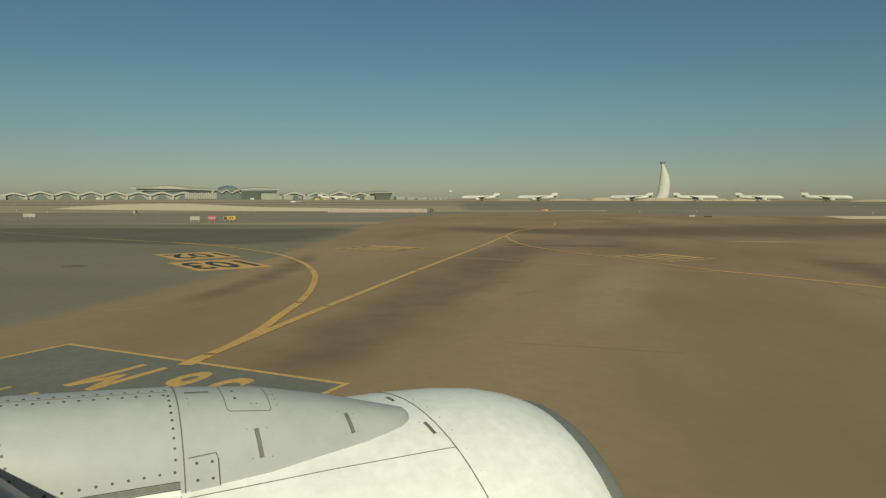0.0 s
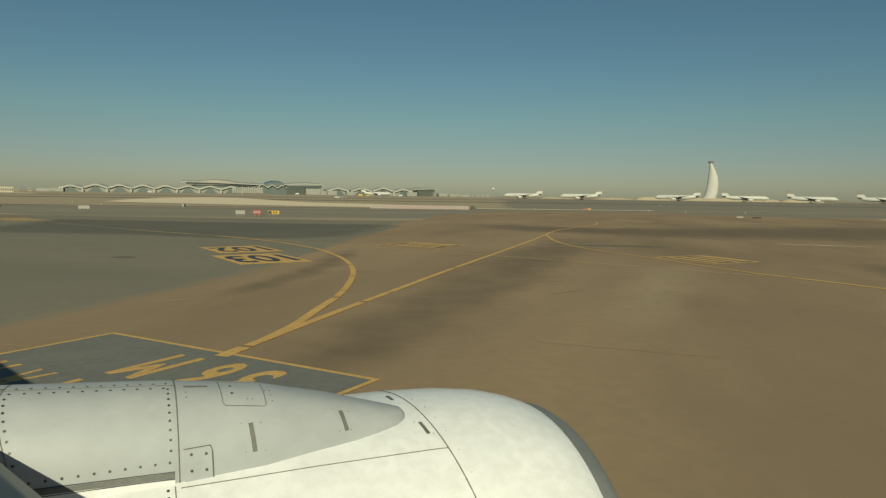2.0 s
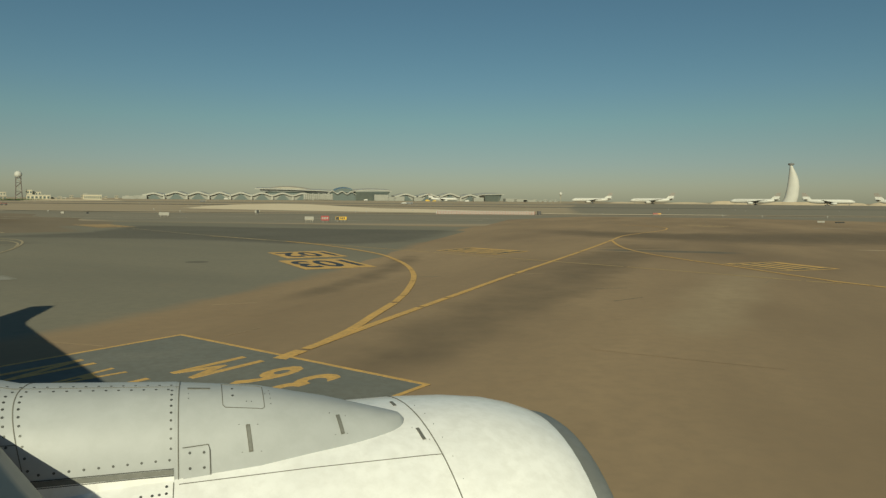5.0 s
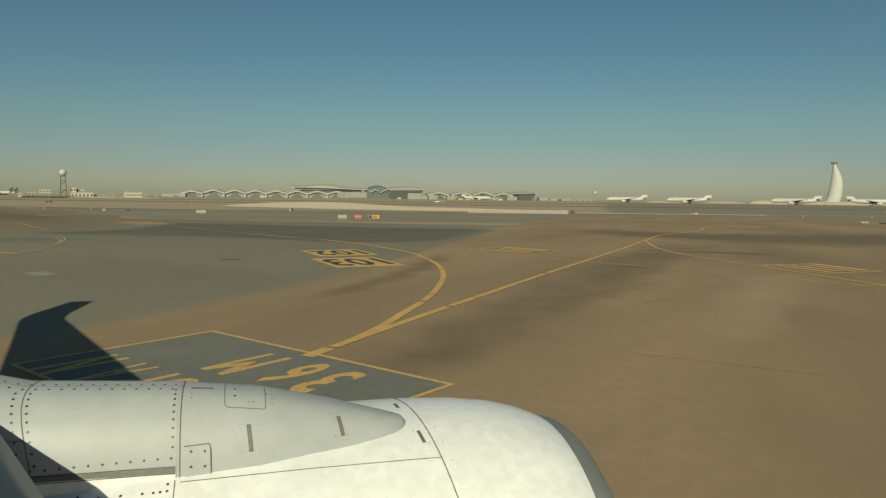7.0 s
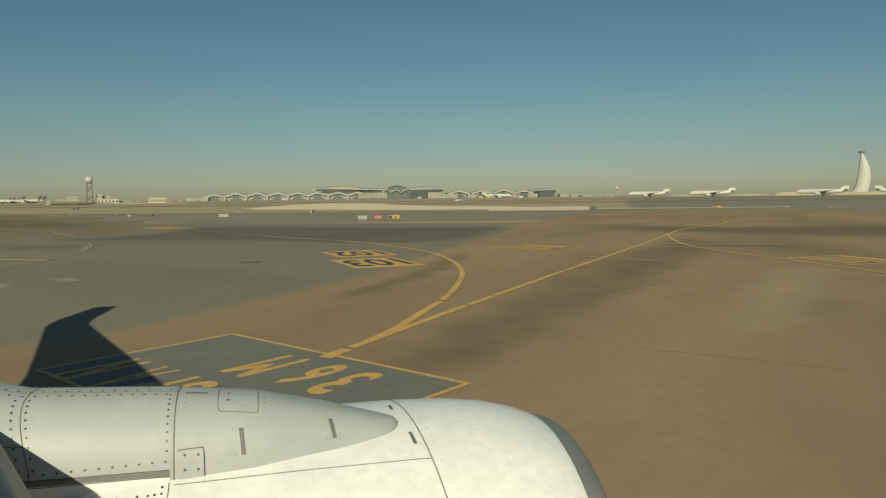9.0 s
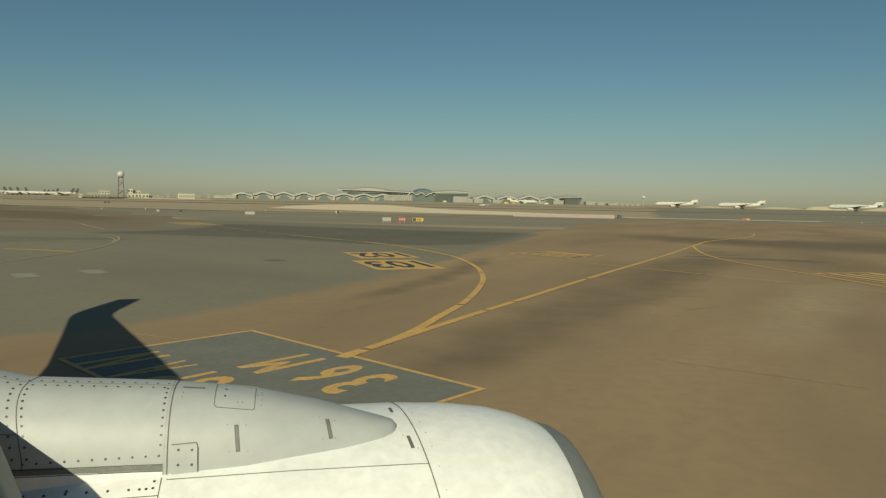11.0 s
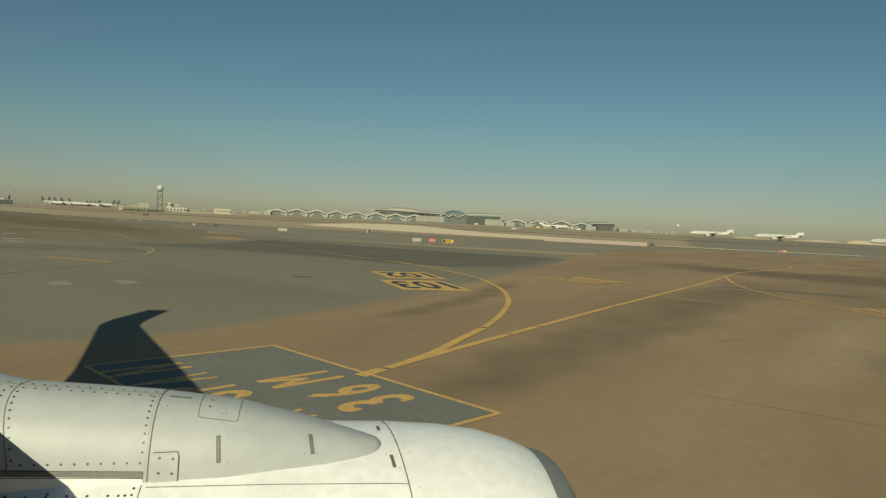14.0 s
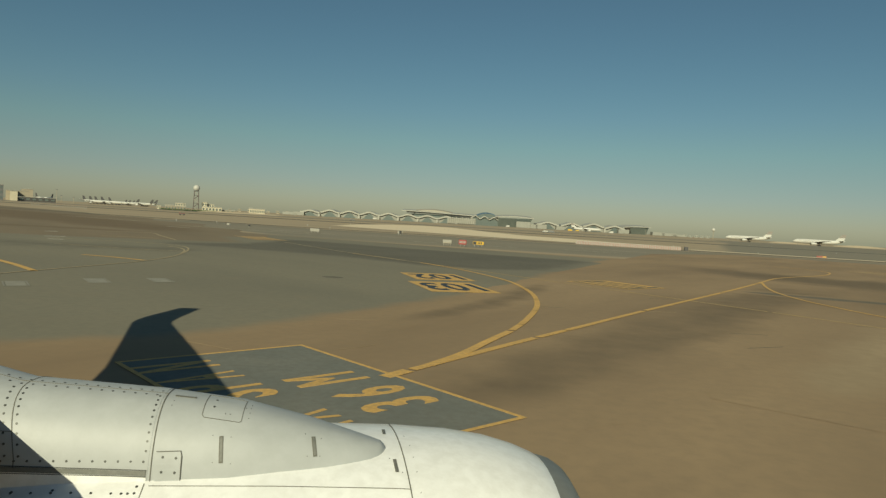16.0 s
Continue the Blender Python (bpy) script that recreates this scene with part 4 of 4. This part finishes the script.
# parked airliner, nose to local -x
def airliner(m, fin_paint=M_HULL):
    a = empty("parked_airliner", m, "white twin-engine airliner parked on a distant stand", "airliner", "parked airliners")
    st = [(-32, 0.05, 5.0), (-31, 1.2, 5.1), (-29, 2.2, 5.4), (-26, 2.9, 5.7), (-20, 3.1, 5.8), (14, 3.1, 5.8), (22, 2.6, 6.3), (28, 1.5, 7.2), (32, 0.4, 7.9)]
    part("fuselage", loft([[(x, r * math.cos(k * math.tau / 18), z + r * math.sin(k * math.tau / 18)) for k in range(18)] for x, r, z in st]), M_HULL, a, "white fuselage", smooth=True)
    part("window_band", loft([[(x, s * 3.13, 6.7), (x, s * 3.02, 7.05), (x, s * 2.7, 6.9), (x, s * 2.7, 6.6)] for s in (-1,) for x in (-24, -10, 4, 16)]), M_HULLGREY, a, "dark row of cabin windows")
    for s in (-1, 1):
        part("wing", loft([[(xl, s * y, z), (xl + c * 0.3, s * y, z + t), (xl + c, s * y, z + 0.1), (xl + c * 0.3, s * y, z - t)] for y, xl, c, z, t in ((2.0, -8, 13, 4.6, 0.8), (11, -1, 7, 5.6, 0.45), (30, 11, 2.2, 7.6, 0.12))]), M_HULLGREY, a, "grey swept wing")
        part("engine", loft([[(x, s * 10 + r * math.cos(k * math.tau / 16), 2.9 + r * math.sin(k * math.tau / 16)) for k in range(16)] for x, r in ((-9, 1.5), (-8.2, 1.85), (-5, 1.8), (-2, 1.1))]), M_HULL, a, "white engine nacelle", smooth=True)
        part("tailplane", loft([[(xl, s * y, z), (xl + c * 0.4, s * y, z + 0.3), (xl + c, s * y, z), (xl + c * 0.4, s * y, z - 0.3)] for y, xl, c, z in ((0.8, 24, 6, 8), (10, 30, 2.2, 8.8))]), M_HULL, a, "white tailplane")
        add = bmesh.new()
        add_tube(add, (1.5, s * 4.8, 0.6), (1.5, s * 4.6, 4.6), 0.35)
        for wx in (-0.2, 1.5, 3.2):
            add_tube(add, (wx, s * 4.8 - 0.9, 0.65), (wx, s * 4.8 + 0.9, 0.65), 0.65, 12)
        part("main_gear", add, M_HULLGREY, a, "dark main landing gear")
    nose = bmesh.new()
    add_tube(nose, (-25, 0, 0.5), (-25, 0, 3.4), 0.25)
    add_tube(nose, (-25, -0.6, 0.5), (-25, 0.6, 0.5), 0.5, 12)
    part("nose_gear", nose, M_HULLGREY, a, "dark nose landing gear")
    fin = part("tail_fin", loft([[(xl, 0.25, z), (xl + c, 0.25, z), (xl + c, -0.25, z), (xl, -0.25, z)] for xl, c, z in ((20, 10.5, 8.0), (24.4, 8.0, 12.5))]), fin_paint, a, "swept tail fin")
    part("fin_marking", loft([[(xl, 0.26, z), (xl + c, 0.26, z), (xl + c, -0.26, z), (xl, -0.26, z)] for xl, c, z in ((24.4, 8.0, 12.5), (28.6, 5.0, 17.4))]), M_TAILART if fin_paint is M_HULL else M_TAILMARK, fin, "patterned upper fin")
    part("cheat_line", box(-18, 10, -3.14, -3.05, 5.2, 5.35), M_TAILMARK, a)
    return a


first = airliner(far(16.6, 1130, 6))
for az, d, turn in ((21.35, 1080, 4), (28.9, 1060, 2), (33.85, 1080, 186), (38.4, 1080, 184), (42.9, 1090, 184), (4.3, 1480, 182)):
    copy_thing(first, far(az, d, turn))
dark_tail = airliner(far(-34.95, 1750, 130), M_TAILMARK)
dark_tail["label"] = "white airliner with a dark tail fin on a distant stand"
for az, d, turn in ((-34.5, 1760, 131), (-34.2, 1790, 128), (-33.7, 1750, 132), (-33.25, 1840, 130), (-33.2, 2600, -38), (-32.95, 2600, -36), (-32.65, 2620, -38), (-32.5, 1950, -42), (-31.6, 1800, -38), (-31.3, 1850, -36), (-38.25, 1800, 112), (-37.95, 1800, 66)):
    copy_thing(dark_tail, far(az, d, turn))

# weather radar on its lattice tower
rad = empty("radar_tower", far(-27.65, 800), "white radar dome on a red and white lattice tower", "radar tower")
lat = bmesh.new()
for sx in (-1, 1):
    for sy in (-1, 1):
        add_tube(lat, (2.9 * sx, 2.9 * sy, 0), (2.1 * sx, 2.1 * sy, 22), 0.42)
part("mast_leg", lat, M_STEEL, rad)
for k in range(5):
    z0, z1 = 4.4 * k, 4.4 * (k + 1)
    w0, w1 = 2.9 - 0.036 * z0, 2.9 - 0.036 * z1
    bm = bmesh.new()
    for s in (-1, 1):
        sg = 1 if k % 2 else -1
        add_tube(bm, (-w0 * sg, w0 * s, z0), (w1 * sg, w1 * s, z1), 0.42)
        add_tube(bm, (w0 * s, -w0 * sg, z0), (w1 * s, w1 * sg, z1), 0.42)
        add_tube(bm, (-w1, w1 * s, z1), (w1, w1 * s, z1), 0.2)
        add_tube(bm, (w1 * s, -w1, z1), (w1 * s, w1, z1), 0.2)
    part("lattice_brace", bm, M_STEEL if k % 2 else M_SIGNW, rad)
part("platform", box(-3, 3, -3, 3, 22.0, 22.6, 0.1), M_HULLGREY, rad)
dome = bmesh.new()
bmesh.ops.create_icosphere(dome, subdivisions=3, radius=3.5, matrix=Matrix.Translation((0, 0, 25.6)))
part("radome", dome, M_TOWER, rad, "white faceted radar dome")

mast = empty("radar_mast", far(14.1, 1300), "small white radar ball on a thin mast", "radar mast")
part("mast", add_tube(bmesh.new(), (0, 0, 0), (0, 0, 14.5), 0.5), M_BEIGE, mast)
dome = bmesh.new()
bmesh.ops.create_icosphere(dome, subdivisions=2, radius=3.2, matrix=Matrix.Translation((0, 0, 17)))
part("radome", dome, M_TOWER, mast, "white radar ball")


def block(az, d, w, dep, h, material, label, floors=2, bays=6, name="airport_building"):
    b = empty(name, far(az, d), label, "building", "low airport buildings")
    part("wall", box(-w / 2, w / 2, 0, dep, 0, h, 0.05), material, b)
    part("roof", box(-w / 2 - 0.4, w / 2 + 0.4, -0.4, dep + 0.4, h + 0.004, h + 0.5, 0.05), M_ROOF, b)
    for f in range(floors):
        for k in range(bays):
            x = -w / 2 + w * (k + 0.5) / bays
            z = h * (f + 0.35) / floors
            part("window", box(x - w / bays * 0.28, x + w / bays * 0.28, -0.12, 0.1, z, z + h / floors * 0.42), M_GLASS, b)
    return b


block(-29.15, 830, 22, 14, 4.2, M_BEIGE, "long low beige building beside the radar", 1, 7)
block(-28.8, 850, 11, 12, 8.2, M_CREAM, "cream two-storey block beside the radar", 2, 4)
block(-29.6, 838, 9, 10, 5.4, M_BEIGE, "beige annexe with a flat roof", 1, 3)
block(-30.35, 840, 4, 6, 4.0, M_CREAM, "small cream flat-roofed hut", 1, 2)
block(-26.45, 800, 21, 12, 5.4, M_CREAM, "cream building with flat roof near the radar", 1, 6)
block(-26.75, 808, 13, 9, 8.6, M_CREAM, "cream upper storey with dark windows", 2, 5)
block(-27.0, 804, 5, 6, 10.4, M_CREAM, "cream stair tower with flat roof", 2, 2)
block(-25.2, 806, 14, 9, 2.8, M_BEIGE, "beige low building annexe", 1, 3)
block(-22.95, 820, 17, 12, 6.2, M_CREAM, "cream pillared airport pavilion", 1, 9)
block(-23.45, 824, 4, 6, 6.9, M_CREAM, "cream stair block of the pavilion", 1, 1)
block(-39.75, 1000, 24, 20, 12.5, M_BEIGE, "large beige airport hangar", 0, 0)
block(-39.95, 985, 8, 14, 11.6, M_CREAM, "pale hangar block with a flat roof", 0, 0)
block(-39.15, 1090, 14, 20, 16, M_BEIGE, "hazy hangar with a flat roof", 0, 0)
block(-38.5, 985, 40, 14, 5.0, M_TAILMARK, "dark low airport shed", 1, 6)
block(-40.7, 960, 4, 6, 18, M_HULLGREY, "dark tall stair tower", 3, 1)
for k in range(7):
    block(-25.1 + 0.75 * k, 2100, 9, 8, 5 + 4 * abs(math.sin(k * 2.3)), M_BEIGE, "small hazy distant building", 1, 2)
for k in range(6):
    block(11.6 + 0.42 * k, 2100, 10, 8, 4 + 3 * abs(math.sin(k * 1.7)), M_FACADE, "small hazy distant building", 1, 2)

# hedge below the radar
hb = bmesh.new()
rnd = random.Random(5)
for k in range(1100):
    c = Vector((rnd.uniform(-26, 30), rnd.uniform(-1.5, 1.5), rnd.uniform(0.2, 1.5)))
    q = Euler((rnd.uniform(0, 6), rnd.uniform(0, 6), rnd.uniform(0, 6))).to_quaternion()
    hb.faces.new([hb.verts.new(c + q @ Vector(p)) for p in ((-0.5, 0, 0), (0, 0.25, 0), (0.5, 0, 0), (0, -0.25, 0))])
hedge = tagged(link_bm("hedge", hb, M_LEAF), "low green hedge below the radar tower", "hedge", "", "stuff")
hedge.matrix_world = far(-28.35, 760)

# light masts
for az, d, h in ((-37.3, 950, 16), (-37.0, 930, 9), (-36.2, 960, 8), (9.0, 1600, 10)):
    lm = empty("light_mast", far(az, d), "thin grey floodlight mast", "light mast", "light masts")
    part("pole", add_tube(bmesh.new(), (0, 0, 0), (0, 0, h), 0.3, 8, 0.18), M_BEIGE, lm)
    part("lamp_head", box(-1.2, 1.2, -0.3, 0.3, h, h + 0.7, 0.05), M_HULLGREY, lm)


# sand mounds behind the far stands
def mound(az, d, w, h, dep=40):
    n = 16
    rings = []
    for k in range(n + 1):
        t = k / n
        x = -w / 2 + w * t
        hh = max(h * math.sin(math.pi * t) ** 0.35 * (0.88 + 0.12 * math.sin(5 * t + az)), 0.02)
        rings.append([(x, -dep / 2, -0.05), (x, -dep / 5, hh), (x, dep / 5, hh), (x, dep / 2, -0.05)])
    ob = tagged(link_bm("sand_mound", loft(rings), M_MOUND), "long pale sand mound on the airfield", "sand mound", "sand mounds")
    ob.matrix_world = far(az, d)


for az, d, w, h in ((27.3, 1300, 70, 7.5), (24.0, 1350, 80, 3.4), (33.4, 1250, 130, 6.5), (37.8, 1200, 60, 6), (30.9, 1300, 70, 5), (19.5, 1400, 70, 3), (-24.2, 770, 90, 1.8), (47.5, 1100, 120, 4)):
    mound(az, d, w, h)


# ---- middle distance: signs, barrier, lights ----
def sign(x, y, w, h, legs, faces, label, turn=0.0, lift=0.32):
    s = empty("taxiway_sign", pose(x, y, 0.0, 0, 0, turn), label, "airfield sign", "taxiway signs")
    part("panel", box(-w / 2, w / 2, -0.09, 0.09, lift, lift + h, 0.02), faces[0][2], s)
    for x0, x1, m in faces[1:]:
        part("face", box(w * x0, w * x1, -0.108, -0.094, lift + h * 0.08, lift + h * 0.92), m, s)
    for k in range(legs):
        xx = -w / 2 + w * (k + 0.5) / legs
        part("leg", add_tube(bmesh.new(), (xx, 0, 0), (xx, 0, lift + 0.02), 0.045), M_SIGNW, s)
    return s


s = sign(-10.5, 106.0, 1.2, 0.72, 2, [(0, 0, M_RED)], "red mandatory taxiway sign with pale characters")
for x0, x1 in ((-0.48, -0.28), (-0.20, -0.02), (0.06, 0.20), (0.28, 0.48)):
    part("pale_bar", box(x0, x1, -0.10, -0.094, 0.50, 0.88), M_SIGNW, s)
s = sign(-12.7, 104.2, 1.35, 0.55, 4, [(0, 0, M_SIGNW)], "back of a white framed taxiway sign on legs", lift=0.42)
part("dark_bar", box(-0.6, 0.6, -0.10, -0.094, 0.46, 0.54), M_BEIGE, s)
s = sign(-8.3, 109.5, 1.75, 0.52, 3, [(0, 0, M_SIGNY), (-0.47, -0.17, M_SIGNK)], "yellow and black taxiway direction sign")
for x0 in (-0.1, 0.16, 0.42):
    part("dark_bar", box(x0, x0 + 0.16, -0.10, -0.094, 0.42, 0.74), M_SIGNK, s)
sign(-43.0, 131.5, 1.9, 0.6, 3, [(0, 0, M_SIGNW)], "back of a white taxiway sign")
sign(-30.4, 155.0, 0.9, 0.75, 2, [(0, 0, M_SIGNK), (-0.48, -0.05, M_SIGNW)], "small black and white marker sign")
sign(68.2, 171, 2.2, 0.4, 3, [(0, 0, M_REDWHITE), (0.1, 0.46, M_YELLOW)], "distant red and yellow taxiway sign")
sign(77.0, 117, 1.4, 0.28, 2, [(0, 0, M_SIGNW)], "low white marker board", lift=0.12)
sign(79.2, 115, 1.7, 0.2, 2, [(0, 0, M_SIGNK)], "low dark marker board", lift=0.12)
sign(-70, 150, 0.7, 0.4, 2, [(0, 0, M_SIGNW)], "small white marker board", lift=0.15)
sign(-64, 148, 0.5, 0.4, 2, [(0, 0, M_SIGNK)], "small dark marker board", lift=0.15)

# red and white water barrier
bar = empty("plastic_barrier", pose(11.2, 175.4, 0, 0, 0, -7), "long row of red and white plastic barrier panels", "barrier")
NB = 62
for k in range(NB):
    x = 25.4 * k / NB
    p = part("barrier_panel", loft([[(x, -0.25, 0), (x + 0.27, -0.25, 0), (x + 0.27, 0.25, 0), (x, 0.25, 0)], [(x, -0.09, 0.95), (x + 0.27, -0.09, 0.95), (x + 0.27, 0.09, 0.95), (x, 0.09, 0.95)]]), M_SIGNW, bar)
    part("red_panel", box(x + 0.272, x + 0.405, -0.12, 0.12, 0.0, 0.82), M_REDWHITE, bar)
cab = tagged(link_bm("equipment_box", box(-0.45, 0.45, -0.4, 0.4, 0, 0.95, 0.05), M_TAILMARK), "dark equipment cabinet beside the barrier", "cabinet")
cab.matrix_world = pose(37.6, 172.4, 0)

# service vehicles far out on the field
def vehicle(m, length, height, paint, label, cargo=0.0):
    """A van or truck, nose to local -x; cargo is the share of its length that is a taller load box."""
    v = empty("service_vehicle", m, label, "vehicle", "service vehicles")
    part("chassis", box(-length / 2, length / 2, -0.85, 0.85, 0.35, 0.75, 0.05), M_HULLGREY, v)
    part("cab", loft([[(-length / 2, y, 0.75), (-length / 2 + 0.2, y, 1.3), (-length / 2 + 0.8, y, height * 0.8), (length / 2 - cargo * length, y, height * 0.8), (length / 2 - cargo * length, y, 0.75)] for y in (-0.95, 0.95)]), paint, v)
    part("windscreen", box(-length / 2 + 0.3, -length / 2 + 0.9, -0.97, -0.955, height * 0.5, height * 0.74), M_GLASS, v)
    if cargo:
        part("load_box", box(length / 2 - cargo * length + 0.05, length / 2, -1.05, 1.05, 0.76, height, 0.06), paint, v)
    for x in (-length * 0.32, length * 0.32):
        for y in (-0.85, 0.85):
            wheel = part("wheel", add_tube(bmesh.new(), (x, y - 0.12, 0.4), (x, y + 0.12, 0.4), 0.4, 12), M_SIGNK, v)
            part("hub", add_tube(bmesh.new(), (x, y - 0.13, 0.4), (x, y + 0.13, 0.4), 0.18, 8), M_HULLGREY, wheel)
    return v


for az, d, turn, length, height, paint, label, cargo in (
        (1.0, 520, 0, 4.6, 2.0, M_TOWER, "small white service van on the distant taxiway", 0.0),
        (1.45, 520, 0, 5.2, 2.4, M_HULLGREY, "dark service pickup on the distant taxiway", 0.0),
        (-28.6, 330, 0, 2.4, 1.1, M_REDWHITE, "small red airfield vehicle on sand", 0.0),
        (-15.2, 640, 180, 4.6, 2.0, M_HULLGREY, "dark car on the distant road", 0.0),
        (3.0, 1400, 180, 9.0, 4.0, M_SIGNY, "yellow loading truck beside a parked airliner", 0.6),
        (3.55, 1395, 0, 7.0, 3.2, M_SIGNY, "low yellow loading truck beside a parked airliner", 0.3),
        (6.3, 1420, 0, 9.0, 4.2, M_TOWER, "white catering truck at the terminal", 0.65),
        (-2.2, 1780, 0, 10, 4.5, M_TOWER, "white bus at the terminal", 0.7),
        (-13.4, 1800, 180, 10, 4.5, M_TOWER, "white bus at the terminal", 0.7)):
    vehicle(far(az, d, turn), length, height, paint, label, cargo)

# white posts along the distant road
for k in range(26):
    b = empty("bollard", far(-38.8 + 0.14 * k, 430 - 2.0 * k), "white roadside marker post", "post", "white marker posts")
    part("post", add_tube(bmesh.new(), (0, 0, 0), (0, 0, 1.35), 0.16, 8, 0.12), M_SIGNW, b)
    part("cap", add_tube(bmesh.new(), (0, 0, 1.35), (0, 0, 1.5), 0.14, 8, 0.05), M_REDWHITE, b)

# edge lights scattered on the field
rnd = random.Random(11)
for k in range(46):
    az, d = rnd.uniform(-34, 46), rnd.choice((185, 215, 300, 330, 420, 520))
    e = empty("edge_light", far(az, d), "small white taxiway edge light", "airfield light", "edge lights")
    part("stem", add_tube(bmesh.new(), (0, 0, 0), (0, 0, 0.3), 0.06, 6), M_SIGNW, e)
    part("lens", add_tube(bmesh.new(), (0, 0, 0.3), (0, 0, 0.5), 0.11, 8, 0.07), M_TOWER, e)
